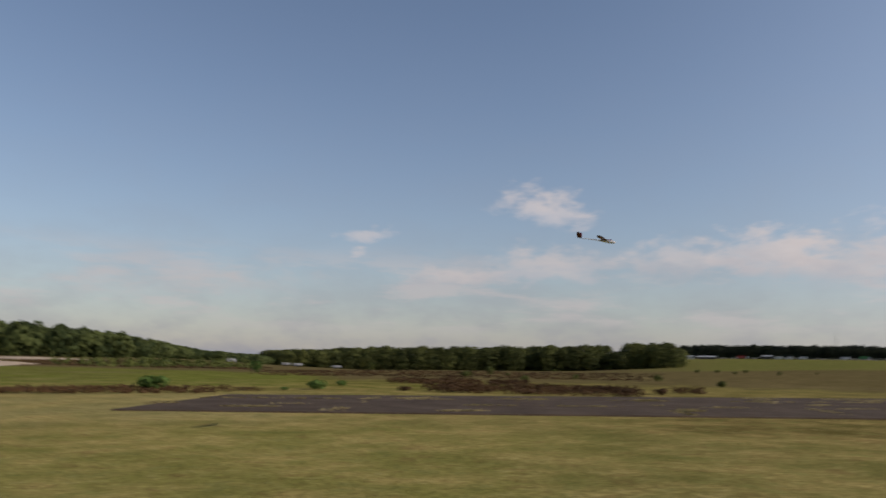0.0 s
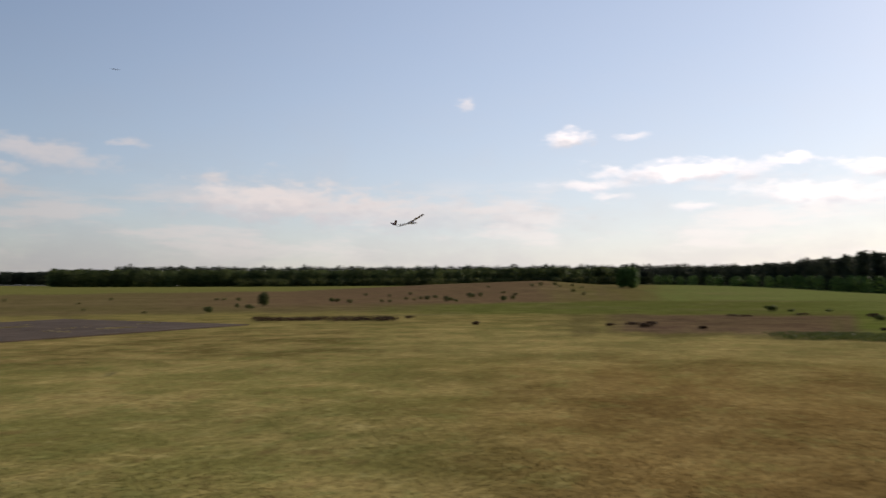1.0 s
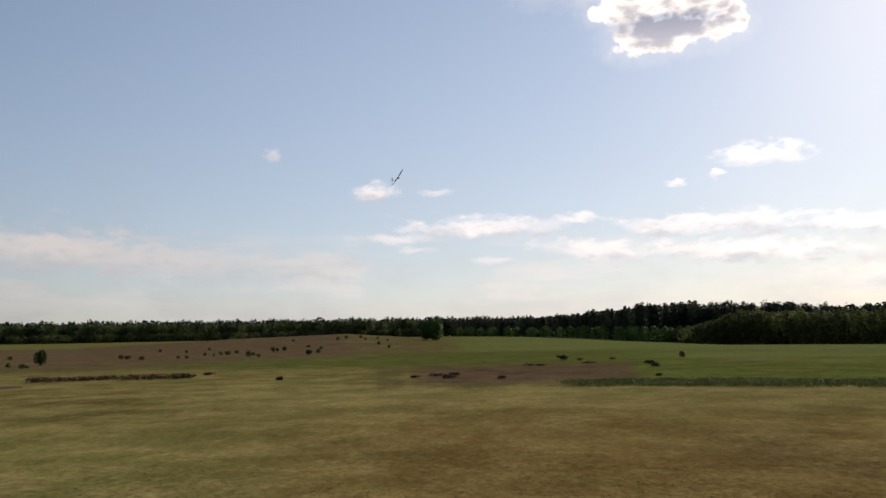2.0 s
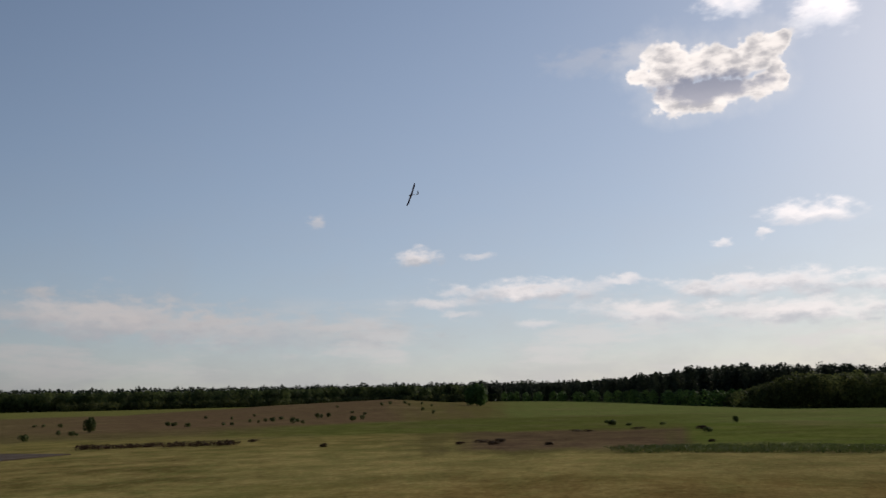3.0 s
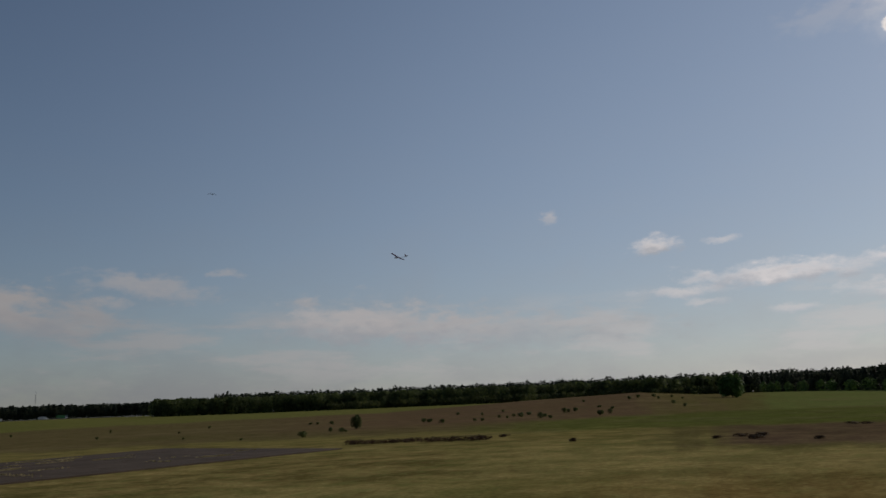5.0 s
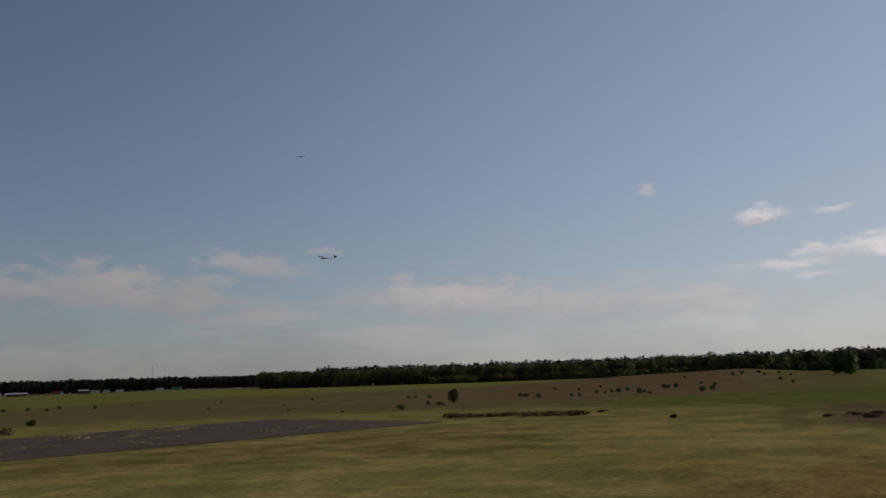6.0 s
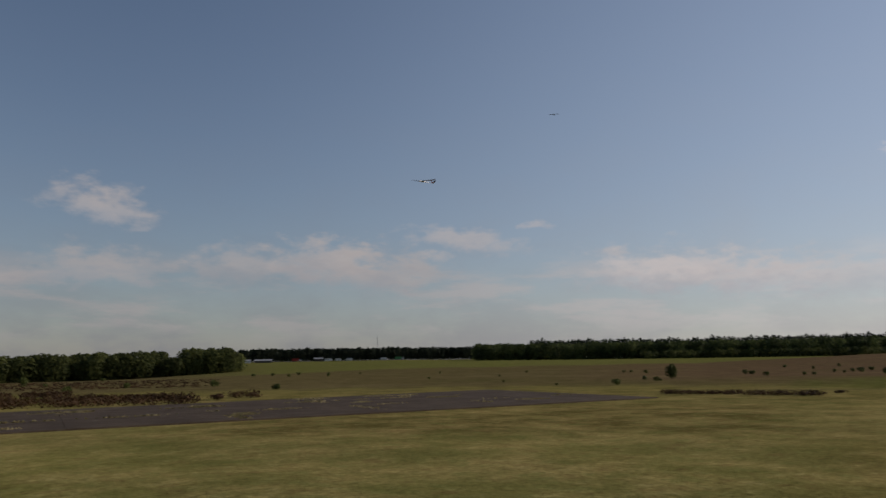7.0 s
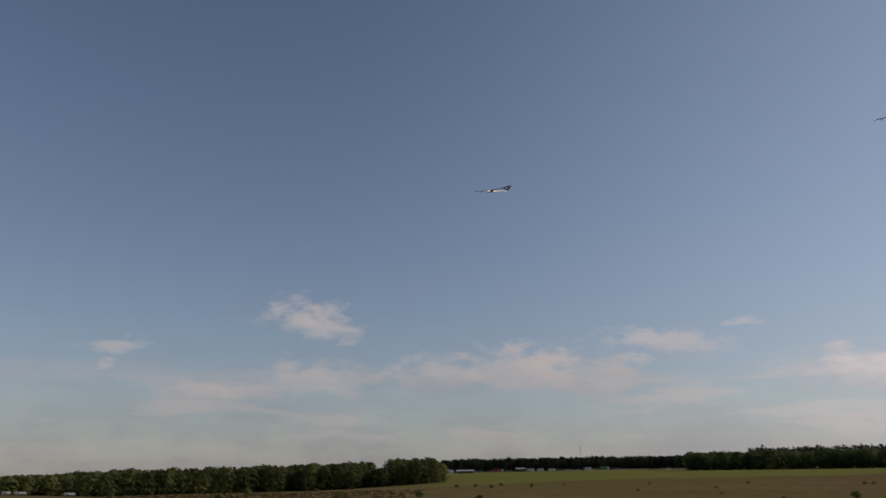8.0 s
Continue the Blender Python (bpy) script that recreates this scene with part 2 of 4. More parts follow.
def ground_material(name="grassland", blades=False):
    """Grass, heath and fields: the colour of the growth comes from the sheet, the grain from noise."""
    m, g, s = material(name, 1.0)
    tint = g.node("ShaderNodeAttribute")
    tint.attribute_name = "growth"
    stretch = g.node("ShaderNodeVectorMath", operation="MULTIPLY")
    g.put(stretch.inputs[0], place(g))
    stretch.inputs[1].default_value = (1.0, 1.0, 0.0)
    p = stretch.outputs[0]
    straw_share = tint.outputs["Alpha"]
    patch = g.noise(p, 0.42, 6.0, 0.68)
    clump = g.noise(p, 2.6, 5.0, 0.7)
    broad = g.noise(p, 0.11, 5.0, 0.65)
    colour = g.mix(g.math("MULTIPLY", g.step(patch, 0.38, 0.64, 0.0, 0.7), straw_share), tint.outputs["Color"], rgb(0.285, 0.215, 0.080))
    colour = g.mix(g.math("MULTIPLY", g.step(broad, 0.50, 0.68, 0.0, 0.26), straw_share), colour, rgb(0.098, 0.106, 0.027))
    colour = g.mix(g.math("MULTIPLY", g.step(clump, 0.50, 0.72, 0.0, 0.5), straw_share), colour, rgb(0.31, 0.255, 0.110))
    colour = g.mix(g.step(g.noise(p, 0.035, 5.0, 0.7), 0.4, 0.66, 0.0, 0.28), colour, rgb(0.10, 0.078, 0.030))
    wild = g.math("SUBTRACT", 1.0, straw_share)
    drift = g.noise(p, 0.055, 6.0, 0.62)
    colour = g.mix(g.math("MULTIPLY", g.step(drift, 0.50, 0.70, 0.0, 0.55), wild), colour, rgb(0.175, 0.135, 0.066))
    colour = g.mix(g.math("MULTIPLY", g.step(drift, 0.47, 0.30, 0.0, 0.38), wild), colour, rgb(0.078, 0.082, 0.026))
    colour = g.mix(g.math("MULTIPLY", g.step(g.noise(p, 0.25, 4.0, 0.6), 0.52, 0.68, 0.0, 0.35), wild), colour, rgb(0.085, 0.062, 0.034))
    fleck = g.noise(p, 1.3, 6.0, 0.7)
    colour = g.mix(g.math("MULTIPLY", g.step(fleck, 0.53, 0.62, 0.0, 0.55), straw_share), colour, rgb(0.118, 0.124, 0.034))
    colour = g.mix(g.math("MULTIPLY", g.step(fleck, 0.46, 0.34, 0.0, 0.45), straw_share), colour, rgb(0.215, 0.140, 0.056))
    tuft = g.noise(p, 8.0, 5.0, 0.7)
    grain = g.math("MULTIPLY", g.step(tuft, 0.30, 0.70, 0.78, 1.24), g.step(clump, 0.3, 0.7, 0.86, 1.14))
    grain = g.math("MULTIPLY", grain, g.step(patch, 0.3, 0.7, 0.84, 1.16))
    dark = g.node("ShaderNodeVectorMath", operation="SCALE")
    g.put(dark.inputs[0], colour)
    g.put(dark.inputs["Scale"], grain)
    g.put(s.inputs["Base Color"], dark.outputs[0])
    s.inputs["Specular IOR Level"].default_value = 0.0
    if blades:
        glow = g.node("ShaderNodeBsdfTranslucent")
        g.put(glow.inputs["Color"], dark.outputs[0])
        both = g.node("ShaderNodeMixShader")
        both.inputs[0].default_value = 0.5
        g.put(both.inputs[1], s.outputs[0])
        g.put(both.inputs[2], glow.outputs[0])
        end = [n for n in m.node_tree.nodes if n.bl_idname == "ShaderNodeOutputMaterial"][0]
        g.put(end.inputs[0], both.outputs[0])
    else:
        bump(g, s, g.math("ADD", tuft, clump), 0.03, 0.2)
    return m


def leaf_material(name, a, b, through_light=0.35):
    """Foliage or stalks: each clump takes its own tone between two colours, and lets some light through."""
    m, g, s = material(name, 0.75)
    own = g.node("ShaderNodeNewGeometry").outputs["Random Per Island"]
    mottle = g.noise(place(g), 0.35, 4.0, 0.6)
    whole = g.step(g.noise(place(g), 0.075, 2.0, 0.5), 0.36, 0.66, -0.20, 0.36)
    tone = g.math("ADD", g.math("ADD", g.math("MULTIPLY", own, 0.5), g.math("MULTIPLY", mottle, 0.6)), whole)
    colour = g.mix(g.step(tone, 0.2, 0.95), rgb(*a), rgb(*b))
    g.put(s.inputs["Base Color"], colour)
    s.inputs["Specular IOR Level"].default_value = 0.12
    glow = g.node("ShaderNodeBsdfTranslucent")
    g.put(glow.inputs["Color"], colour)
    both = g.node("ShaderNodeMixShader")
    both.inputs[0].default_value = through_light
    g.put(both.inputs[1], s.outputs[0])
    g.put(both.inputs[2], glow.outputs[0])
    end = [n for n in m.node_tree.nodes if n.bl_idname == "ShaderNodeOutputMaterial"][0]
    g.put(end.inputs[0], both.outputs[0])
    return m


def plain_material(name, a, b, scale, rough, relief=0.0, metal=0.0):
    m, g, s = material(name, rough)
    n = g.noise(place(g), scale, 5.0, 0.6)
    g.put(s.inputs["Base Color"], g.mix(g.step(n, 0.3, 0.7), rgb(*a), rgb(*b)))
    s.inputs["Metallic"].default_value = metal
    if relief:
        bump(g, s, n, relief)
    return m


def asphalt_material():
    m, g, s = material("weathered asphalt", 0.92)
    at = place(g)
    grain = g.noise(at, 35.0, 4.0, 0.7)
    stain = g.noise(at, 0.6, 5.0, 0.65)
    base = g.mix(g.step(stain, 0.35, 0.68), rgb(0.054, 0.037, 0.024), rgb(0.086, 0.062, 0.042))
    dust = g.mix(g.step(g.noise(at, 1.8, 6.0, 0.7), 0.58, 0.72, 0.0, 0.5), base, rgb(0.20, 0.17, 0.12))
    g.put(s.inputs["Base Color"], g.mix(g.step(grain, 0.45, 0.7, 0.0, 0.35), dust, rgb(0.10, 0.082, 0.074)))
    bump(g, s, grain, 0.01)
    s.inputs["Specular IOR Level"].default_value = 0.08
    return m


GROUND = ground_material()
TURF = ground_material("mown grass blades", True)
ASPHALT = asphalt_material()
REED = leaf_material("rank green grass", (0.055, 0.070, 0.018), (0.105, 0.125, 0.034))
DRYGRASS = leaf_material("dry joint grass", (0.17, 0.14, 0.06), (0.33, 0.27, 0.14))
BROADLEAF = leaf_material("broad leaves", (0.034, 0.050, 0.018), (0.105, 0.128, 0.042), 0.5)
POPLAR = leaf_material("poplar leaves", (0.048, 0.058, 0.020), (0.125, 0.138, 0.044), 0.55)
PINE = leaf_material("pine needles", (0.018, 0.025, 0.017), (0.044, 0.054, 0.032), 0.5)
YOUNG = leaf_material("young green leaves", (0.045, 0.085, 0.018), (0.10, 0.16, 0.04))
SHRUB = leaf_material("dark shrub leaves", (0.046, 0.060, 0.016), (0.115, 0.132, 0.036))
HEATHER = leaf_material("brown heather", (0.034, 0.018, 0.008), (0.080, 0.045, 0.020), 0.15)
BARK = plain_material("bark", (0.05, 0.036, 0.025), (0.12, 0.09, 0.065), 6.0, 0.95, 0.02)
SAND = plain_material("pale sand", (0.30, 0.225, 0.15), (0.42, 0.33, 0.24), 0.8, 0.95, 0.05)
WHITE = plain_material("weathered white paint", (0.50, 0.49, 0.47), (0.62, 0.61, 0.59), 4.0, 0.6)
GREYROOF = plain_material("grey sheet roof", (0.20, 0.205, 0.21), (0.30, 0.305, 0.31), 2.0, 0.6)
DARKWALL = plain_material("dark timber wall", (0.05, 0.042, 0.035), (0.09, 0.075, 0.06), 3.0, 0.8)
REDPAINT = plain_material("red lorry paint", (0.22, 0.025, 0.02), (0.30, 0.04, 0.03), 3.0, 0.45)
GREENPAINT = plain_material("green tarpaulin", (0.05, 0.16, 0.06), (0.08, 0.22, 0.09), 3.0, 0.6)
STEEL = plain_material("galvanised steel", (0.35, 0.36, 0.37), (0.5, 0.5, 0.5), 8.0, 0.5, 0.0, 0.6)
GLASSDARK = plain_material("dark glazing", (0.02, 0.024, 0.028), (0.04, 0.045, 0.05), 5.0, 0.15)
RUBBER = plain_material("black rubber", (0.015, 0.015, 0.015), (0.03, 0.03, 0.03), 9.0, 0.8)


# ---- building blocks ----
def mesh_of(name, verts, faces, mat, smooth=False):
    me = bpy.data.meshes.new(name)
    me.from_pydata([tuple(v) for v in verts], [], [tuple(f) for f in faces])
    me.materials.append(mat)
    if smooth:
        me.shade_smooth()
    return me


def part(name, bm, mat, parent, label=""):
    me = bpy.data.meshes.new(name)
    bm.to_mesh(me)
    bm.free()
    me.materials.append(mat)
    ob = new(name, me)
    ob.parent = parent
    return tagged(ob, label)


def at_heading(heading, distance, z=0.0):
    a = radians(heading)
    return Vector((distance * math.sin(a), distance * math.cos(a), z))


# ---- ground ----
HEADINGS = (-40, -29, -20, -12, -3, 10, 17, 28, 40, 50, 60, 68, 75, 85, 95, 105)
RISE = {
    120: (0.0, 0, -0.3, -0.5, -0.3, -0.1, 0, 0, 0, 0, 0.2, 0.3, 0.2, 0, -0.2, -0.3),
    250: (0.4, 0.3, -0.2, -2, -3.2, -2.2, -1.2, 0.3, 0.5, 0.6, 2.8, 3.9, 1.6, -0.3, -2.0, -2.5),
    450: (4, 2.5, 0, -4.2, -7.2, -4.8, -1.8, 1.8, 2, 2, 2.5, 3, 2.5, 0.4, -3.8, -4.5),
    850: (22, 13, 2, -4, -5, 0, 5, 6, 5, 5, 5, 5, 5, 4, -2, -3),
}


def ease(x, a, b):
    t = np.clip((x - a) / (b - a), 0, 1)
    return t * t * (3 - 2 * t)


def ground_height(heading, distance):
    """The lie of the land round the viewer: level near by, a brown rise, a wooded hill."""
    heading, distance = np.asarray(heading, float), np.asarray(distance, float)
    away = np.where(heading > 105, (heading - 105) / 110.0, np.where(heading < -40, (-40 - heading) / 110.0, 0))
    fade = 1 - ease(away, 0, 1)
    total, low, last = np.zeros(np.broadcast(heading, distance).shape), 60.0, 0.0
    for far, heights in RISE.items():
        level = np.interp(heading, HEADINGS, heights) * fade
        t = np.clip((distance - low) / (far - low), 0, 1)
        total = total + (level - last) * t
        low, last = far, level
    return total


def height_at(heading, distance):
    return float(ground_height(heading, distance))


def wobble(a, d, k=1.0):
    """A slow waver for the edges of fields."""
    return np.sin(a * 0.9 * k + 1.3) * 0.5 + np.sin(a * 2.3 * k + d * 0.05) * 0.3 + np.sin(a * 5.1 * k) * 0.2


def sward(ad, dd):
    """Colour of the growth by heading and distance, and how much straw is in it."""
    col = np.tile(np.array([0.182, 0.166, 0.050]), (len(ad), 1))
    straw = 1 - 0.85 * ease(dd, 34, 60)

    def grow(mask, tone):
        nonlocal col
        col = col + (np.array(tone) - col) * np.clip(mask, 0, 1)[:, None]

    w = wobble(ad, dd)
    grow(1 - ease(ad, 2, 16), (0.205, 0.190, 0.052))
    # rusty, worn turf
    rust = (ease(ad, 50, 76) * (1 - ease(ad + w * 6, 104, 118))) * (1 - ease(dd + w * 2, 12, 26)) * ease(dd, 2.5, 7)
    grow(rust * 0.85, (0.185, 0.110, 0.038))
    straw = straw * (1 - 0.5 * rust)
    grow(ease(dd + w, 17, 22) * (1 - ease(dd, 26, 36)) * 0.55 * (1 - ease(ad, 4, 14) * (1 - ease(ad, 50, 60))), (0.235, 0.190, 0.070))
    grow((1 - ease(ad, -14, -6)) * ease(dd + w, 19, 24) * (1 - ease(dd, 34, 38)) * 0.8, (0.30, 0.255, 0.105))
    grow(ease(ad, 8, 20) * (1 - ease(ad + w * 4, 50, 62)) * ease(dd + w * 0.6, 18.5, 21) * (1 - ease(dd, 30, 36)) * 0.8, (0.120, 0.092, 0.030))
    # open heath beyond the mown turf
    heath = ease(dd + w * 3, 48, 62)
    grow(heath, (0.105, 0.083, 0.036))
    grow(ease(dd, 30, 42) * (1 - heath) * 0.6, (0.135, 0.105, 0.032))
    # brown rise and bare heath
    grow(ease(ad + w, 38, 50) * (1 - ease(ad + w * 2, 72, 78)) * ease(dd, 60, 90), (0.114, 0.073, 0.043))
    rough = ease(ad + w * 3, 66, 74) * ease(dd + w, 26.5, 28.5)
    straw = straw * (1 - 0.8 * rough)
    grow(rough, (0.115, 0.098, 0.034))
    grow(ease(ad + w, 71, 75) * (1 - ease(ad + w, 89, 93)) * ease(dd + w, 29, 31) * (1 - ease(dd + w * 2, 46, 54)), (0.096, 0.062, 0.040))
    # green fields
    grow((1 - ease(ad + w, -11, -6)) * ease(dd + w, 40, 45) * (1 - ease(dd + w * 3 + (ad + 20) * 0.8, 84, 98)), (0.122, 0.138, 0.026))
    grow((1 - ease(ad + w, 6, 12)) * ease(ad, -14, -8) * ease(dd, 38, 44) * (1 - ease(dd, 50, 60)), (0.135, 0.132, 0.028))
    grow(ease(ad + w, 12, 20) * (1 - ease(ad + w, 58, 66)) * ease(dd + w * 14 - (ad - 20) * 2.0, 190, 250), (0.128, 0.134, 0.034))
    grow(ease(ad + w * 2, 74, 80) * ease(dd + w * 3, 52, 62), (0.125, 0.150, 0.042))
    grow(ease(ad + w * 2, 54, 62) * (1 - ease(ad, 84, 96)) * ease(dd + w, 47, 52) * (1 - ease(dd + w * 3 - (ad - 60) * 0.9, 70, 84)), (0.088, 0.100, 0.024))
    grow(ease(ad + w * 2, 86, 90) * ease(dd + w, 28, 31) * (1 - ease(dd, 54, 64)), (0.088, 0.118, 0.022))
    # ground under the far woods, turning darker from 470 to 640 out
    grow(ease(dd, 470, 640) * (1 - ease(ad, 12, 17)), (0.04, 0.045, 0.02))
    return np.c_[col, straw]


def swell(a, d):
    """Slight waves of the near ground."""
    return 0.02 * np.sin(d * 0.9 + a * 0.2) * ease(d, 2, 8) * (1 - ease(d, 18, 23))


def build_ground():
    rings = np.concatenate([np.linspace(0.6, 24, 40), np.geomspace(25, 4800, 190)])
    turns = np.concatenate([np.arange(-34, 110, 0.4), np.arange(110, 326, 4.0)])
    d, a = np.meshgrid(rings, turns, indexing="ij")
    z = ground_height(np.where(a > 215, a - 360, a), np.minimum(d, 1500)) + swell(a, d)
    x, y = d * np.sin(np.radians(a)), d * np.cos(np.radians(a))
    n, m = d.shape
    verts = np.concatenate([np.stack([x, y, z], -1).reshape(-1, 3), [[0, 0, 0]]])
    faces = []
    for i in range(n - 1):
        for j in range(m):
            k = (j + 1) % m
            faces.append((i * m + j, i * m + k, (i + 1) * m + k, (i + 1) * m + j))
    for j in range(m):
        faces.append((n * m, (j + 1) % m, j))
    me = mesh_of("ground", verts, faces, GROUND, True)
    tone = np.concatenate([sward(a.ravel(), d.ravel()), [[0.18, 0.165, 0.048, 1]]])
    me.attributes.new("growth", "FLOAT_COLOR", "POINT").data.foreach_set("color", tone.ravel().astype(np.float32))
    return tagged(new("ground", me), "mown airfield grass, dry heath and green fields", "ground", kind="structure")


build_ground()


def build_asphalt():
    """An old asphalt pad of slabs, its joints grown with dry grass."""
    rng = random.Random(4)
    pad = tagged(new("asphalt_pad"), "old dark asphalt pad with grassy joints", "pavement", kind="structure")
    corner = [Vector(p) for p in ((-9.6, 23.0, 0), (27.3, 25.6, 0), (28.2, 40.4, 0), (-8.8, 32.6, 0))]

    def spot(u, v):
        low, high = corner[0].lerp(corner[1], u), corner[3].lerp(corner[2], u)
        return low.lerp(high, v)

    across = [0.0, 0.17, 0.33, 0.47, 0.62, 0.78, 1.0]
    deep = [0.0, 0.36, 0.7, 1.0]
    for i in range(6):
        for j in range(3):
            bm = bmesh.new()
            gap_u, gap_v = 0.0001, 0.0004
            pts = []
            for u, v in ((across[i] + gap_u, deep[j] + gap_v), (across[i + 1] - gap_u, deep[j] + gap_v),
                         (across[i + 1] - gap_u, deep[j + 1] - gap_v), (across[i] + gap_u, deep[j + 1] - gap_v)):
                pts.append(spot(u, v))
            lift = 0.045 + rng.uniform(-0.002, 0.002)
            top = [bm.verts.new(p + Vector((0, 0, lift))) for p in pts]
            low = [bm.verts.new(p + Vector((0, 0, -0.05))) for p in pts]
            bm.faces.new(top)
            for k in range(4):
                bm.faces.new((low[k], low[(k + 1) % 4], top[(k + 1) % 4], top[k]))
            part("slab", bm, ASPHALT, pad)
    # dry grass along joints and in cracks
    verts, faces = [], []

    def tuft(c, r, h):
        for _ in range(5):
            b = c + Vector((rng.gauss(0, r * 1.6), rng.gauss(0, r * 0.5), 0))
            t = rng.uniform(0, math.pi)
            s = Vector((math.cos(t), math.sin(t), 0)) * rng.uniform(0.03, 0.09)
            k = len(verts)
            verts.extend((b - s, b + s, b + s * 0.3 + Vector((rng.gauss(0, 0.05), rng.gauss(0, 0.05), h * rng.uniform(0.5, 1.2)))))
            faces.append((k, k + 1, k + 2))

    for u in across[1:-1]:
        for _ in range(34):
            v = rng.random()
            if noise.noise((u * 30, v * 5, 0)) > 0.05:
                tuft(spot(u, v) + Vector((0, 0, 0.03)), 0.09, 0.08)
    for v in deep[1:-1]:
        for _ in range(200):
            u = rng.random()
            if noise.noise((u * 14, v * 9, 3)) > 0.12:
                tuft(spot(u, v) + Vector((0, 0, 0.03)), 0.09, 0.08)
    for _ in range(14):
        u, v, du, dv = rng.random(), rng.uniform(0.1, 0.9), rng.uniform(-0.05, 0.05), rng.uniform(-0.1, 0.1)
        for k in range(40):
            f = k / 40
            tuft(spot(min(max(u + du * f, 0), 1), min(max(v + dv * f, 0), 1)) + Vector((0, 0, 0.03)), 0.12, 0.07)
    ob = new("joint_grass", mesh_of("joint_grass", verts, faces, DRYGRASS))
    tagged(ob, "dry grass growing in the asphalt joints", "grass", kind="stuff")


build_asphalt()


# ---- woods ----
def quads(name, corners, mat):
    """A mesh of loose four-cornered leaves from an array of shape (n, 4, 3)."""
    n = len(corners)
    me = bpy.data.meshes.new(name)
    me.vertices.add(4 * n)
    me.vertices.foreach_set("co", corners.reshape(-1).astype(np.float32))
    me.loops.add(4 * n)
    me.loops.foreach_set("vertex_index", np.arange(4 * n, dtype=np.int32))
    me.polygons.add(n)
    me.polygons.foreach_set("loop_start", np.arange(0, 4 * n, 4, dtype=np.int32))
    me.materials.append(mat)
    me.update(calc_edges=True)
    return me


def unit(v):
    return v / np.maximum(np.linalg.norm(v, axis=-1, keepdims=True), 1e-9)


def crown(rng, foot, wide, tall, clumps, leaf, pine=False, rough=0.35):
    """Leaf clumps of crowns that stand at foot (n, 3), facing outwards, thicker towards the skin."""
    foot, wide, tall = (np.repeat(np.asarray(q, float), clumps, axis=0) for q in (foot, wide, tall))
    n = len(foot)
    t, v = rng.uniform(0, 2 * np.pi, n), rng.random(n) ** 0.8
    if pine:
        reach = wide * (0.35 + 0.75 * (1 - v ** 2.5)) * np.where(v < 0.15, 0.6, 1.0)
    else:
        reach = wide * np.sqrt(np.maximum(0.05, 1 - np.abs(2 * v - 0.9) ** 2.6 * 0.95))
    r = reach * np.sqrt(rng.uniform(0.3, 1.0, n)) * rng.uniform(0.8, 1.12, n)
    p = foot + np.c_[r * np.cos(t), r * np.sin(t), tall * v + rng.normal(0, 0.015, n) * tall]
    out = np.c_[np.cos(t) * (0.3 + r / reach), np.sin(t) * (0.3 + r / reach), 2.6 * v - 1.0] + rng.normal(0, rough, (n, 3))
    a = unit(np.cross(out, rng.normal(0, 1, (n, 3))))
    b = unit(np.cross(out, a))
    s = (leaf * rng.uniform(0.6, 1.4, n))[:, None]
    return np.stack([p + a * s, p + b * s * 0.8, p - a * s * 0.9, p - b * s * 0.7 + a * s * 0.2], 1)


def wood(name, label, mat, stretch, count, tall, wide, clumps, leaf, seed, pine=False, profile=None):
    """A far wood: many single trees between two headings and distances, with a swelling canopy."""
    rng = np.random.default_rng(seed)
    a0, a1, near, deep = stretch
    a = a0 + (a1 - a0) * (np.arange(count) + rng.random(count)) / count
    d = np.array([near(x) if callable(near) else near for x in a]) + deep * rng.random(count) ** 1.3
    h = tall * (rng.uniform(0.90, 1.05, count) if pine else rng.uniform(0.93, 1.04, count))
    h = h * (1 + 0.03 * np.sin(a * 2.1 + seed) + 0.02 * np.sin(a * 5.3 + seed * 2))
    if profile:
        h = h * np.array([profile(x) for x in a])
    lift = h * (0.16 if pine else 0.03)
    foot = np.c_[d * np.sin(np.radians(a)), d * np.cos(np.radians(a)), ground_height(a, d) - 0.3 + lift]
    leaves = crown(rng, foot, wide * rng.uniform(0.75, 1.3, count), h - lift, clumps, leaf, pine)
    if pine:
        side = np.array([0.3, 0, 0])
        low, top = foot - np.c_[0 * h, 0 * h, lift], foot + np.c_[0 * h, 0 * h, 0.7 * h]
        leaves = np.concatenate([leaves, np.stack([low - side, low + side, top + side * 0.3, top - side * 0.3], 1),
                                 np.stack([low - side[[1, 0, 2]], low + side[[1, 0, 2]], top + side[[1, 0, 2]] * 0.3, top - side[[1, 0, 2]] * 0.3], 1)])
    return tagged(new(name, quads(name, leaves, mat)), label, "woodland", kind="stuff")


wood("poplar_wood", "dense dark green poplar plantation behind the heath", POPLAR, (-12.8, 17.1, 455, 55), 430, 14.0, 4.6, 230, 0.62, 11,
     profile=lambda a: 0.56 + 0.46 * min(1, max(0, (a + 13) / 9)) - (0.30 if 12.2 < a < 13.3 else 0) - 0.25 * float(ease(a, 16.0, 17)))
wood("far_pine_wood", "dark pine wood along the far edge of the fields", PINE, (17.0, 40, 880, 90), 800, 14.5, 2.6, 80, 0.9, 12, True)
wood("mixed_wood", "dark mixed wood behind the fields", BROADLEAF, (34, 75, 640, 50), 700, 13.6, 4.4, 160, 0.75, 13)
wood("wood_fringe", "lighter green young trees along the wood's edge", POPLAR, (46, 76, 628, 10), 130, 6.5, 3.6, 120, 0.6, 20)
wood("back_pine_wood", "tall dark pines standing behind the mixed wood", PINE, (38, 87, 720, 90), 900, 18.0, 2.3, 80, 0.8, 14, True)
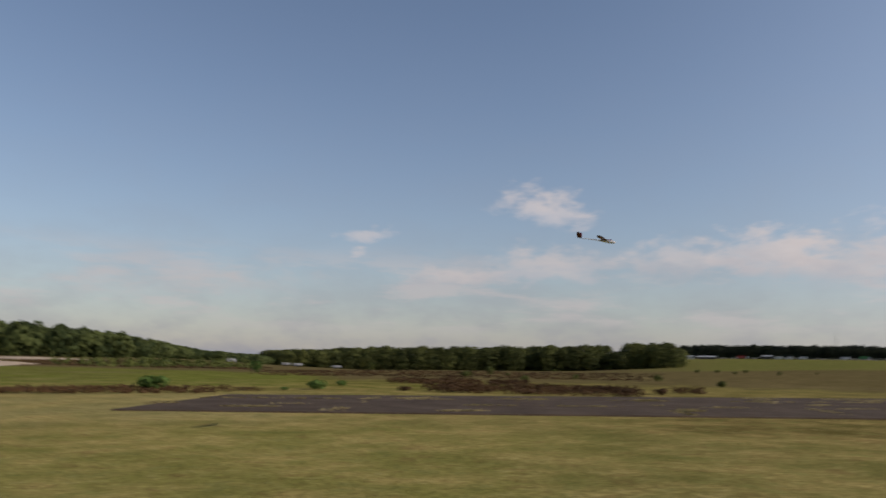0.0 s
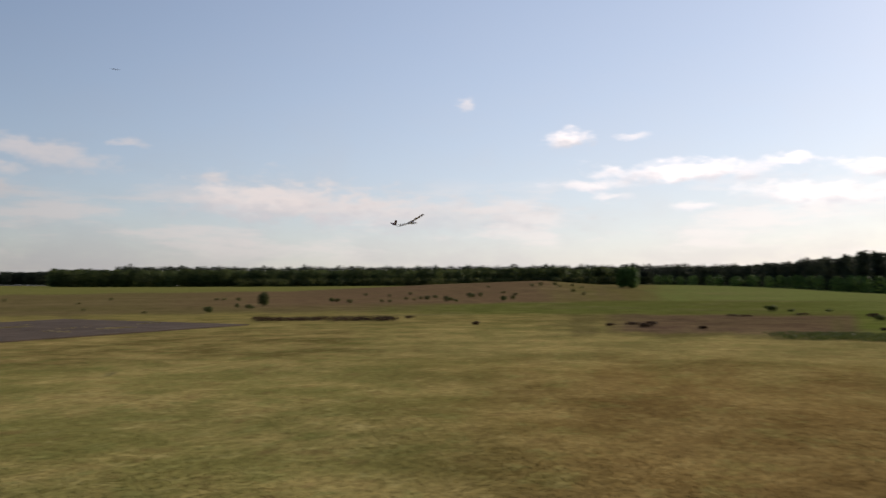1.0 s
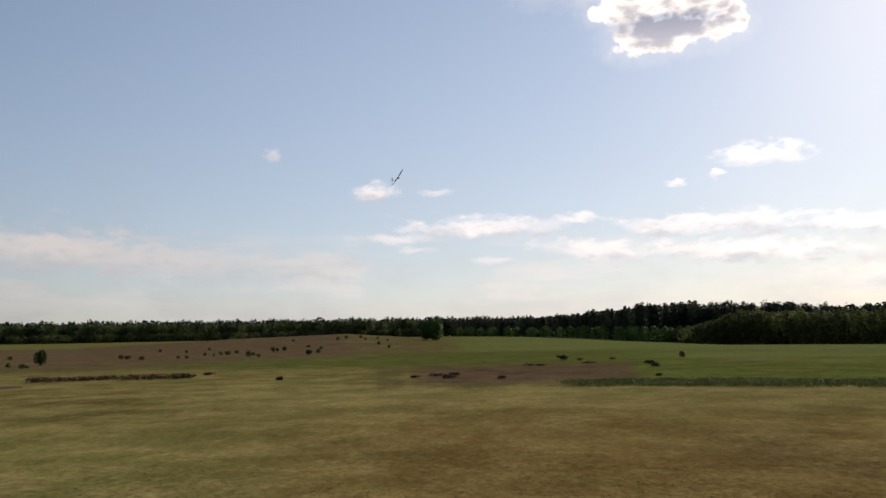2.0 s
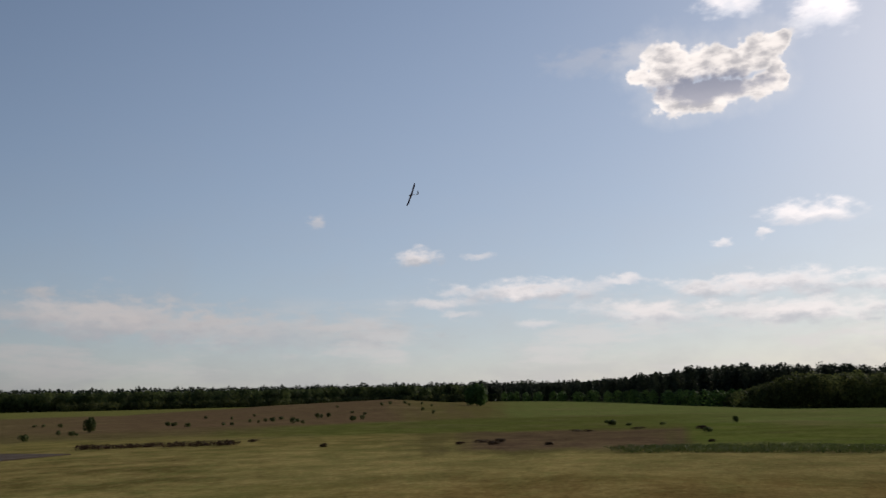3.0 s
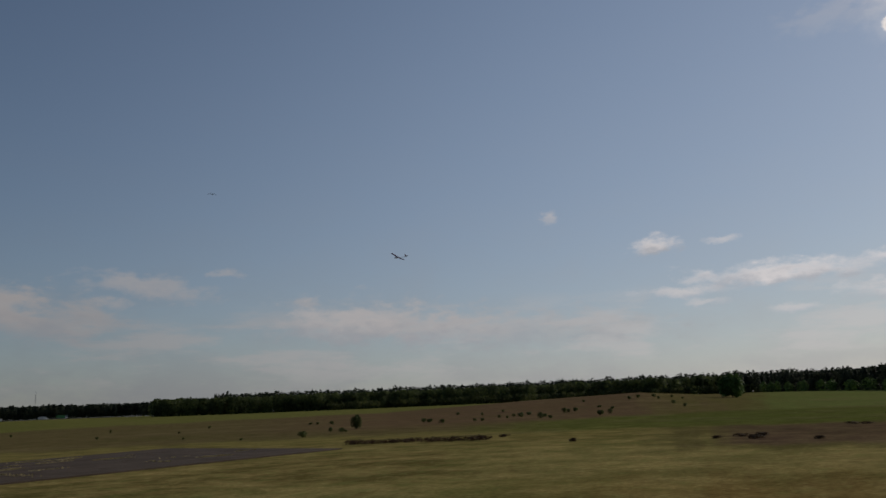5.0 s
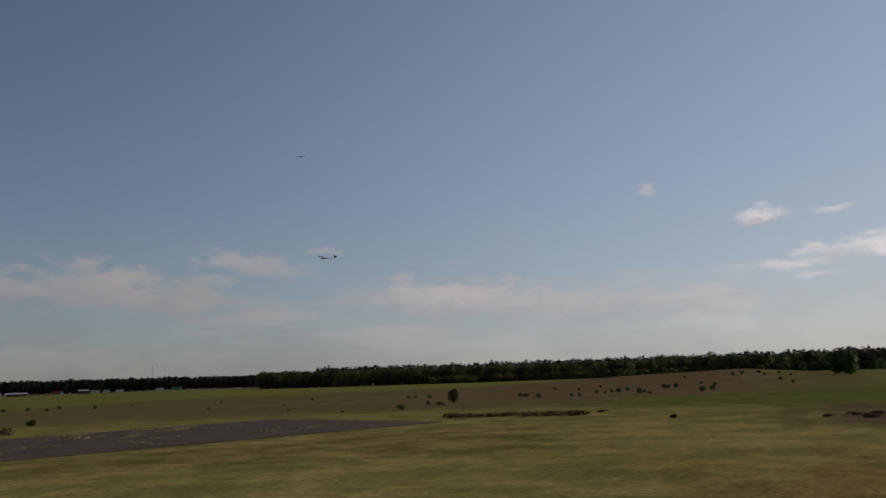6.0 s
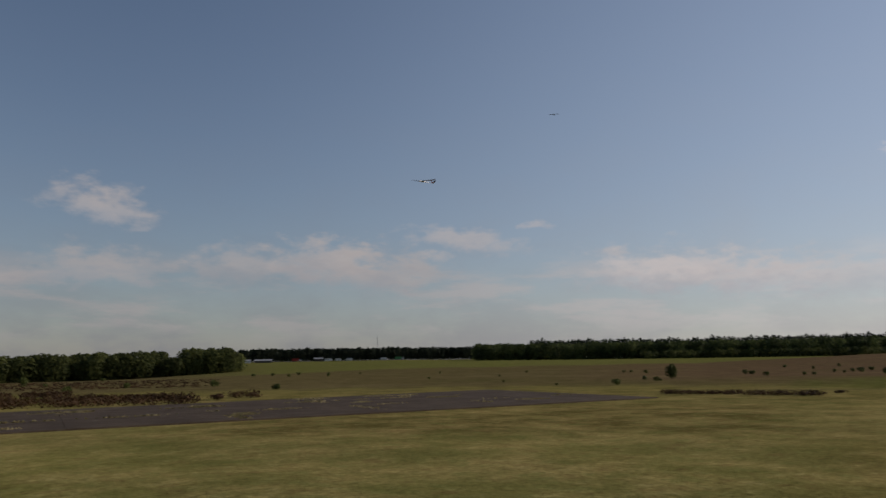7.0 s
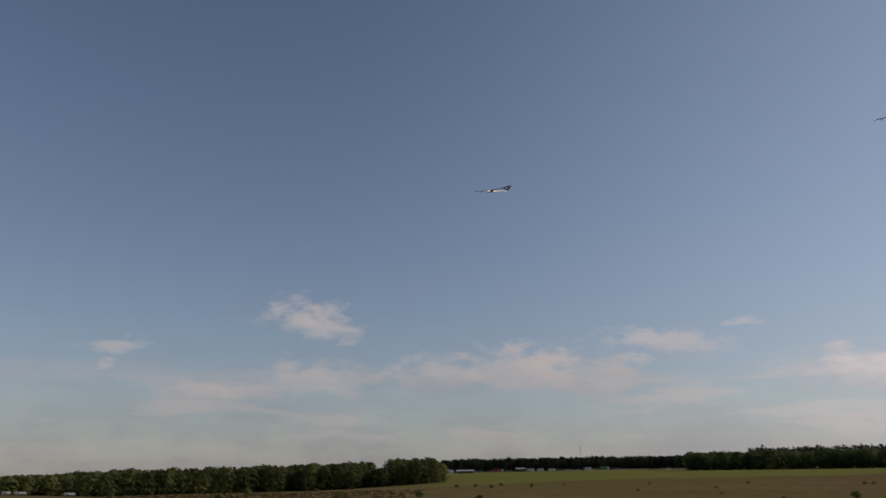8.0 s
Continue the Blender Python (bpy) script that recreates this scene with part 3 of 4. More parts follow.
wood("east_wood", "dark pine wood beyond the green field", PINE, (74, 112, lambda a: 630 - 240 * float(ease(a, 76, 92)), 80), 1100, 15.8, 2.3, 150, 0.6, 15, True,
     profile=lambda a: 0.85 + 0.40 * float(ease(a, 80, 93)) - 0.15 * float(ease(a, 96, 103)))
wood("east_fringe", "lighter broadleaf trees edging the pine wood", YOUNG, (76, 95, lambda a: 600 - 240 * float(ease(a, 76, 92)), 12), 34, 7.5, 3.4, 260, 0.45, 16)
wood("east_broadleaf_wood", "olive green broadleaf trees before the pines", POPLAR, (92.0, 113, 345, 30), 190, 13.2, 4.6, 260, 0.5, 19,
     profile=lambda a: 0.55 + 0.5 * float(ease(a, 92.5, 96)))
wood("hill_wood", "dark mixed wood covering the low hill", BROADLEAF, (-46, -12.5, lambda a: 235 + 175 * float(ease(a, -24, -13)), 560), 1000, 9.5, 4.8, 150, 0.75, 17, profile=lambda a: 1 - 0.5 * float(ease(a, -29, -15)))
wood("back_wood", "distant wood closing the horizon", PINE, (112, 316, 700, 60), 420, 17.0, 5.0, 60, 2.2, 18, True)


# ---- single trees and shrubs ----
def limb(bm, a, b, r0, r1, sides=7):
    way = (b - a).normalized()
    side = way.cross(Vector((0.3, 0.9, 0.1))).normalized()
    up = way.cross(side)
    rings = []
    for p, r in ((a, r0), (a.lerp(b, 0.5) + side * r0 * 0.3, (r0 + r1) / 2), (b, r1)):
        rings.append([bm.verts.new(p + (side * math.cos(t) + up * math.sin(t)) * r)
                      for t in (2 * math.pi * k / sides for k in range(sides))])
    for low, high in zip(rings, rings[1:]):
        for k in range(sides):
            bm.faces.new((low[k], low[(k + 1) % sides], high[(k + 1) % sides], high[k]))
    bm.faces.new(rings[-1])


def growth(name, category, label, heading, distance, wide, tall, leafage, seed, clumps=260, group=""):
    """A tree or shrub: a stem with limbs, and a crown of many small leaf clumps in uneven lobes."""
    rng = random.Random(seed)
    root = tagged(new(name), label, category, group)
    root.matrix_world = Matrix.Translation(at_heading(heading, distance, height_at(heading, distance) - 0.02))
    bm = bmesh.new()
    stem = max(0.015, tall * 0.028)
    limb(bm, Vector((0, 0, -0.05)), Vector((rng.gauss(0, 0.03) * tall, rng.gauss(0, 0.03) * tall, tall * 0.75)), stem, stem * 0.35)
    for k in range(5):
        t = k * 2.4 + rng.random()
        z = tall * rng.uniform(0.12, 0.5)
        limb(bm, Vector((0, 0, z)), Vector((math.cos(t) * wide * 0.6, math.sin(t) * wide * 0.6, z + tall * rng.uniform(0.15, 0.35))), stem * 0.5, stem * 0.15, 5)
    part("trunk", bm, BARK, root)
    grid = np.random.default_rng(seed)
    lobes = [(rng.uniform(-0.55, 0.55) * wide, rng.uniform(-0.55, 0.55) * wide, rng.uniform(0.02, 0.42) * tall) for _ in range(6)]
    lobes.append((0, 0, 0.1 * tall))
    lobes = np.array(lobes)
    leaves = crown(grid, lobes, wide * grid.uniform(0.46, 0.66, 7), (tall - lobes[:, 2]) * grid.uniform(0.78, 1.0, 7), clumps // 7, min(wide, tall) * 0.13, False, 0.5)
    ob = new("crown", quads("crown", leaves, leafage))
    ob.parent = root
    return root


# heading, distance, half width, height
GREEN_SHRUBS = (
    (-8.9, 40, 0.72, 0.46), (-7.2, 45, 0.39, 0.32), (-11.2, 39, 0.28, 0.17), (-20.1, 38, 0.88, 0.63), (-13.4, 81, 0.70, 1.17),
)
DARK_SHRUBS = (
    (-5.1, 112, 0.64, 1.13), (1.8, 74, 0.64, 0.53), (3.5, 82, 0.47, 0.92), (6.1, 56, 0.40, 0.52), (9.7, 69, 0.35, 0.49),
    (15.4, 67, 0.43, 0.58), (19.6, 57, 0.41, 0.41), (8.2, 108, 0.36, 0.5), (4.8, 84, 0.24, 0.28),
)
FIELD_SHRUBS = (
    (18.0, 140, 0.63, 0.47), (19.4, 142, 0.40, 0.48), (20.5, 119, 0.40, 0.40), (21.2, 142, 0.40, 0.56), (23.3, 118, 0.33, 0.60),
    (25.6, 133, 0.23, 0.38), (30.6, 85, 0.19, 0.29), (31.4, 123, 0.21, 0.56), (35.7, 96, 0.16, 0.27), (36.0, 69, 0.12, 0.19),
    (37.7, 127, 0.29, 0.43), (39.8, 59, 0.17, 0.17),
)
HILL_SHRUBS = (
    (44.6, 122, 0.31, 0.33), (45.1, 121, 0.30, 0.36), (46.1, 112, 0.33, 0.51), (47.7, 122, 0.31, 0.43), (44.1, 59, 0.40, 0.42),
    (46.0, 72, 0.30, 0.39), (46.8, 69, 0.29, 0.38), (47.1, 69, 0.20, 0.23), (52.7, 96, 0.36, 0.55), (53.1, 96, 0.40, 0.44),
    (54.0, 87, 0.36, 0.46), (55.2, 140, 0.35, 0.48), (56.3, 90, 0.26, 0.34), (56.9, 88, 0.26, 0.37), (56.9, 126, 0.32, 0.48),
    (58.1, 102, 0.26, 0.43), (58.4, 138, 0.40, 0.48), (58.7, 98, 0.25, 0.36), (59.2, 104, 0.30, 0.45), (59.7, 102, 0.47, 0.57),
    (60.3, 116, 0.44, 0.44), (61.1, 88, 0.41, 0.68), (61.4, 95, 0.36, 0.43), (61.8, 87, 0.29, 0.36), (62.8, 115, 0.48, 0.79),
    (63.1, 120, 0.40, 0.57), (63.6, 121, 0.51, 0.68), (64.2, 177, 0.37, 0.57), (65.3, 93, 0.54, 0.56), (66.0, 99, 0.38, 0.56),
    (66.2, 125, 0.37, 0.46), (65.3, 137, 0.35, 0.37), (67.4, 178, 0.52, 0.76), (68.0, 182, 0.53, 0.88), (69.1, 194, 0.65, 0.74),
    (69.4, 176, 0.44, 0.64), (70.3, 195, 0.49, 0.59), (70.4, 144, 0.42, 0.64), (71.1, 125, 0.37, 0.55), (71.0, 181, 0.38, 0.44),
    (71.9, 250, 0.63, 0.99),
)
EAST_SHRUBS = (
    (83.7, 57, 0.42, 0.42), (84.9, 57, 0.34, 0.17), (87.2, 58, 0.34, 0.17), (90.2, 44, 0.39, 0.26), (92.1, 61, 0.31, 0.45),
)
LOW_HEATHER = (
    (63.2, 36, 0.24, 0.16), (58.4, 44, 0.39, 0.16), (75.4, 34, 0.45, 0.17), (79.3, 33, 0.22, 0.14), (90.4, 34, 0.20, 0.12),
    (73.0, 35, 0.36, 0.13), (74.6, 36, 0.45, 0.15), (75.9, 36, 0.40, 0.18), (89.8, 48, 0.40, 0.22), (81.3, 47, 0.55, 0.14), (82.3, 47, 0.5, 0.12), (85.6, 50, 0.5, 0.14), (-2.6, 40, 0.55, 0.24), (15.6, 41.5, 0.45, 0.30), (13.2, 40, 0.5, 0.3), (-14.0, 38, 0.9, 0.2),
)


def plant():
    k = 100
    for rows, leafage, label, group in (
            (GREEN_SHRUBS, YOUNG, "bright green leafy shrub on the grass", "green shrubs"),
            (DARK_SHRUBS, SHRUB, "small dark green shrub on the dry heath", "heath shrubs"),
            (FIELD_SHRUBS, SHRUB, "tiny dark shrub in the pale grassland", "grassland shrubs"),
            (HILL_SHRUBS, SHRUB, "dark green shrub on the brown rise", "shrubs on the rise"),
            (EAST_SHRUBS, SHRUB, "low green shrub by the green field", "field edge shrubs"),
            (LOW_HEATHER, HEATHER, "low brown heather cushion in the grass", "heather cushions")):
        for a, d, w, h in rows:
            k += 1
            growth("shrub" if leafage is not HEATHER else "heather_bush", "shrub", label, a, d, w * 0.95, h * 1.08, leafage, k, 420, group)
    growth("small_tree", "tree", "small round dark green tree alone on the heath", 47.85, 77, 0.46, 1.4, SHRUB, 31, 2000)
    growth("field_tree", "tree", "broad green tree at the field edge", 74.3, 208, 2.8, 5.7, YOUNG, 32, 2800)


plant()


def heather_patch(name, label, boxes, mat, tall, per, leaf, seed, category="heather", fill=0.45):
    """A ragged belt of heather or rank grass between headings and distances."""
    rng = random.Random(seed)
    feet, tops = [], []
    for a0, a1, d0, d1 in boxes:
        count = int(per * (a1 - a0) * (d1 - d0) * (d0 + d1) * 0.0087)
        for _ in range(count):
            a, d = rng.uniform(a0, a1), rng.uniform(d0, d1)
            p = at_heading(a, d, height_at(a, d))
            f = noise.noise((p.x * 0.45, p.y * 0.45, seed)) + fill
            edge = min(a - a0, a1 - a) / (0.12 * (a1 - a0))
            if f < 0.12 or rng.random() > edge:
                continue
            feet.append(p)
            tops.append(tall * min(1.1, f * 0.6 + 0.5) * rng.uniform(0.7, 1.05))
    tops = np.array(tops)
    leaves = crown(np.random.default_rng(seed), np.array(feet), 0.14 + tops * 0.35, tops, 14, leaf, False, 0.6)
    return tagged(new(name, quads(name, leaves, mat)), label, category, kind="stuff")


heather_patch("heather_belt", "dense brown heather belt beyond the asphalt", ((-1.5, 14.8, 37.8, 46), (-4, 6.5, 50, 56), (16, 18.6, 43.5, 46)), HEATHER, 0.40, 9.0, 0.05, 21)
heather_patch("heather_hedge", "thin brown heather strip in the grass", ((47.0, 52.6, 41.5, 43.0), (52.2, 57.6, 40.5, 42.0)), HEATHER, 0.24, 26, 0.035, 22, fill=0.75)
heather_patch("heather_edge", "brown heather strip along the green field", ((-34, -14.6, 35.0, 39.0),), HEATHER, 0.26, 10, 0.045, 23, fill=0.6)
heather_patch("heath_tufts", "scattered brown heather on the dry heath", ((-14, 16, 68, 110), (-30, -12, 108, 190)), HEATHER, 0.13, 2.0, 0.045, 24, fill=0.2)
heather_patch("ditch_grass", "rank dark green grass along a ditch", ((83, 113, 27.0, 30.5),), REED, 0.15, 46, 0.022, 25, "grass", 0.75)
heather_patch("sand_scrub", "green scrub beside the sand", ((-26.5, -19, 106, 128), (-22, -13, 120, 150)), SHRUB, 1.5, 0.30, 0.2, 26, "scrub", 0.3)


def build_sand():
    """Bare sand on the foot of the hill, lying in low banks."""
    for k, (a, d, ra, rd) in enumerate(((-29.6, 112, 2.2, 12), (-27.6, 178, 3.6, 14), (-33, 150, 3, 20))):
        rng = random.Random(50 + k)
        bm = bmesh.new()
        rows = []
        for i in range(9):
            r = i / 8
            ring = []
            for j in range(36):
                t = 2 * math.pi * j / 36
                wave = 1 + 0.28 * math.sin(3 * t + k) + 0.16 * math.sin(7 * t + 2 * k)
                aa, dd = a + ra * r * wave * math.cos(t), d + rd * r * wave * math.sin(t)
                ring.append(bm.verts.new(at_heading(aa, dd, height_at(aa, dd) + 0.3 * (1 - r ** 2) - 0.06 * r + rng.uniform(0, 0.05))))
            rows.append(ring)
        for low, high in zip(rows, rows[1:]):
            for j in range(36):
                bm.faces.new((low[j], low[(j + 1) % 36], high[(j + 1) % 36], high[j]))
        me = bpy.data.meshes.new("sand")
        bm.to_mesh(me)
        bm.free()
        me.materials.append(SAND)
        tagged(new(f"sand_{k + 1}", me), "bare pale sand bank below the wooded hill", "sand", kind="structure")


build_sand()


# ---- far buildings and vehicles ----
def box(bm, x0, x1, y0, y1, z0, z1, edge=0.0):
    made = bmesh.ops.create_cube(bm, size=1.0, matrix=Matrix.Translation(((x0 + x1) / 2, (y0 + y1) / 2, (z0 + z1) / 2))
                                 @ Matrix.Diagonal((x1 - x0, y1 - y0, z1 - z0, 1)))
    if edge:
        bmesh.ops.bevel(bm, geom=list({e for v in made["verts"] for e in v.link_edges}), offset=edge, segments=2, affect="EDGES")
    return bm


def stand(name, label, category, heading, distance, turn=0.0, group=""):
    root = tagged(new(name), label, category, group)
    root.matrix_world = Matrix.Translation(at_heading(heading, distance, height_at(heading, distance))) @ pose(0, 0, 0, 0, 0, -heading + turn)
    return root


def shed(heading, distance, long, deep, wall, ridge, wallmat, roofmat, label, turn=0.0):
    root = stand("shed", label, "building", heading, distance, turn)
    part("wall", box(bmesh.new(), -long / 2, long / 2, -deep / 2, deep / 2, -0.6, wall), wallmat, root)
    bm = bmesh.new()
    ring = []
    for x in (-long / 2 - 0.3, long / 2 + 0.3):
        ring.append([bm.verts.new((x, y, z)) for y, z in ((-deep / 2 - 0.3, wall), (0, ridge), (deep / 2 + 0.3, wall), (deep / 2 + 0.3, wall + 0.15), (0, ridge + 0.18), (-deep / 2 - 0.3, wall + 0.15))])
    for k in range(6):
        bm.faces.new((ring[0][k], ring[0][(k + 1) % 6], ring[1][(k + 1) % 6], ring[1][k]))
    bm.faces.new(ring[0][::-1])
    bm.faces.new(ring[1])
    part("roof", bm, roofmat, root)
    n = max(2, int(long / 5))
    for k in range(n):
        x = -long / 2 + long * (k + 0.5) / n
        part("window", box(bmesh.new(), x - 0.6, x + 0.6, -deep / 2 - 0.04, -deep / 2 + 0.02, wall * 0.4, wall * 0.75), GLASSDARK, root)


def caravan(heading, distance, long, tall, bodymat, label, turn=0.0):
    root = stand("caravan", label, "caravan", heading, distance, turn, "caravans by the wood")
    body = part("body", box(bmesh.new(), -long / 2, long / 2, -1.1, 1.1, 0.5, tall, 0.25), bodymat, root)
    for k in range(max(1, int(long / 2.6))):
        x = -long / 2 + 1.2 + k * 2.4
        part("window", box(bmesh.new(), x - 0.5, x + 0.5, -1.13, -1.08, tall * 0.55, tall * 0.8), GLASSDARK, body)
    for x in (-long * 0.15, long * 0.15):
        bm = bmesh.new()
        bmesh.ops.create_cone(bm, cap_ends=True, segments=16, radius1=0.34, radius2=0.34, depth=0.24, matrix=pose(x, -0.95, 0.34, 90))
        part("wheel", bm, RUBBER, root)


def lorry(heading, distance, loadmat, label, turn=0.0):
    root = stand("lorry", label, "lorry", heading, distance, turn, "lorries by the wood")
    part("load_body", box(bmesh.new(), -4.2, 3.2, -1.25, 1.25, 1.0, 3.6, 0.06), loadmat, root)
    cab = part("cab", box(bmesh.new(), 3.5, 5.4, -1.2, 1.2, 0.8, 3.1, 0.2), WHITE, root)
    part("windscreen", box(bmesh.new(), 5.38, 5.44, -1.0, 1.0, 1.9, 2.8), GLASSDARK, cab)
    part("side_window", box(bmesh.new(), 4.2, 5.1, -1.23, -1.19, 1.9, 2.7), GLASSDARK, cab)
    for x in (-3.0, -1.8, 4.4):
        bm = bmesh.new()
        bmesh.ops.create_cone(bm, cap_ends=True, segments=16, radius1=0.5, radius2=0.5, depth=0.3, matrix=pose(x, -1.1, 0.5, 90))
        part("wheel", bm, RUBBER, root)


shed(18.7, 800, 17, 8, 1.9, 3.2, DARKWALL, GREYROOF, "low dark shed with a pale roof before the wood")
shed(17.6, 790, 6, 5, 2.4, 3.4, WHITE, GREYROOF, "small white hut with a grey roof")
lorry(21.0, 810, REDPAINT, "red lorry with a white cab parked before the wood")
caravan(23.3, 815, 7.5, 3.0, WHITE, "long white caravan parked before the wood")
caravan(24.0, 820, 6.0, 2.8, WHITE, "white caravan parked before the wood")
caravan(24.8, 822, 7.0, 2.8, WHITE, "white caravan beside the dark trees")
shed(22.6, 830, 9, 6, 2.6, 3.8, DARKWALL, GREYROOF, "dark timber shed with a grey roof")
caravan(27.3, 820, 7.0, 2.9, WHITE, "white caravan standing alone")
lorry(28.4, 825, GREENPAINT, "green covered lorry parked before the wood")
for a, d, l in ((-11.2, 360, 3.4), (-10.4, 365, 4.2), (-15.0, 250, 2.6), (-7.6, 380, 4.6)):
    caravan(a, d, l, 1.6, GREYROOF, "pale grey caravan on the heath before the poplars")


def build_mast():
    """A slim lattice mast far behind the wood."""
    root = stand("radio_mast", "thin grey lattice radio mast beyond the wood", "mast", 26.85, 1250)
    tall, half = 39.0, 0.45
    legs = [(half * math.cos(t), half * math.sin(t)) for t in (0.5, 2.6, 4.7)]
    for x, y in legs:
        part("leg", box(bmesh.new(), x - 0.09, x + 0.09, y - 0.09, y + 0.09, -1, tall), STEEL, root)
    bm = bmesh.new()
    for k in range(26):
        z = k * 1.5
        for i in range(3):
            a, b = legs[i], legs[(i + 1) % 3]
            limb(bm, Vector((*a, z)), Vector((*b, z + 1.5)), 0.05, 0.05, 4)
    part("bracing", bm, STEEL, root)
    part("antenna", box(bmesh.new(), -0.06, 0.06, -0.06, 0.06, tall, tall + 4), STEEL, root)


build_mast()


# ---- near turf ----
def build_turf():
    """Short mown blades and thatch over the near ground."""
    rng = np.random.default_rng(7)
    count = 420000
    heading = rng.uniform(-34, 112, count) + rng.normal(0, 7, count)
    d = np.abs(4.6 + 37.4 * rng.random(count) ** 1.5 + rng.normal(0, 1.2, count) * (rng.random(count) < 0.3)) + 0.4
    a = np.radians(heading)
    x, y = d * np.sin(a), d * np.cos(a)
    keep = ~((x > -10) & (x < 28.6) & (y > 23.0)) & ~((heading > 68) & (d > 27.5))
    x, y, d, heading = x[keep], y[keep], d[keep], heading[keep]
    n = len(x)
    t = rng.uniform(0, 2 * np.pi, n)
    w = rng.uniform(0.004, 0.009, n) * (0.6 + d / 12)
    h = rng.uniform(0.001, 0.007, n) * (1 - 0.6 * ease(d, 24, 42))
    lean = rng.normal(0, 0.075, (n, 2))
    v = np.zeros((n, 3, 3))
    v[:, 0] = np.c_[x - w * np.cos(t), y - w * np.sin(t), np.full(n, -0.003)]
    v[:, 1] = np.c_[x + w * np.cos(t), y + w * np.sin(t), np.full(n, -0.003)]
    v[:, 2] = np.c_[x + lean[:, 0], y + lean[:, 1], h]
    v[:, :, 2] += swell(heading, d)[:, None]
    me = bpy.data.meshes.new("turf")
    me.from_pydata(v.reshape(-1, 3), [], np.arange(3 * n).reshape(-1, 3))
    me.materials.append(TURF)
    tone = sward(heading, d)
    tone[:, :3] *= rng.uniform(0.9, 1.4, (n, 1)) * np.array([1.0, 1.0, 0.95])
    me.attributes.new("growth", "FLOAT_COLOR", "POINT").data.foreach_set("color", np.repeat(tone, 3, axis=0).ravel().astype(np.float32))
    tagged(new("turf", me), "short dry mown grass blades", "grass", kind="stuff")


build_turf()


# ---- the model glider ----
def red_film():
    m, g, s = material("dark red wing film", 0.35)
    n = g.noise(place(g), 6.0, 3.0)
    g.put(s.inputs["Base Color"], g.mix(n, rgb(0.062, 0.010, 0.014), rgb(0.105, 0.017, 0.022)))
    s.inputs["Specular IOR Level"].default_value = 0.5
    return m


RED = red_film()
FUSELAGE = plain_material("white glass fibre", (0.52, 0.51, 0.51), (0.64, 0.63, 0.63), 10.0, 0.35)
CANOPY = plain_material("smoked canopy", (0.05, 0.05, 0.06), (0.08, 0.08, 0.09), 6.0, 0.15)
CARBON = plain_material("dark carbon", (0.02, 0.02, 0.022), (0.04, 0.04, 0.045), 20.0, 0.4)


def airfoil(chord, thick, n=9):
    """A closed loop of a wing's section, x forward from the trailing edge."""
    up, low = [], []
    for k in range(n):
        s = 0.5 - 0.5 * math.cos(math.pi * k / (n - 1))
        y = 5 * thick * (0.2969 * math.sqrt(s) - 0.126 * s - 0.3516 * s ** 2 + 0.2843 * s ** 3 - 0.1036 * s ** 4)
        camber = 0.03 * 4 * s * (1 - s)
        up.append((chord * (0.25 - s), chord * (camber + y)))
        low.append((chord * (0.25 - s), chord * (camber - y)))
    return up + low[-2:0:-1]


def wing(bm, stations, thick):
    """Stations: span position y, z, chord, sweep x."""
    rows = []
    for y, z, chord, x in stations:
        rows.append([bm.verts.new((x + px, y, z + pz)) for px, pz in airfoil(chord, thick)])
    for a, b in zip(rows, rows[1:]):
        for k in range(len(a)):
            bm.faces.new((a[k], a[(k + 1) % len(a)], b[(k + 1) % len(b)], b[k]))
    bm.faces.new(rows[0][::-1])
    bm.faces.new(rows[-1])
    bmesh.ops.recalc_face_normals(bm, faces=bm.faces)


def lathe_x(bm, stations, sides=12):
    """A body along x: position, radius, height of its middle."""
    rows = [[bm.verts.new((x, r * math.cos(t), z + 1.15 * r * math.sin(t))) for t in (2 * math.pi * k / sides for k in range(sides))] for x, r, z in stations]
    for a, b in zip(rows, rows[1:]):
        for k in range(sides):
            bm.faces.new((a[k], a[(k + 1) % sides], b[(k + 1) % sides], b[k]))
    bm.faces.new(rows[0][::-1])
    bm.faces.new(rows[-1])
    bmesh.ops.recalc_face_normals(bm, faces=bm.faces)


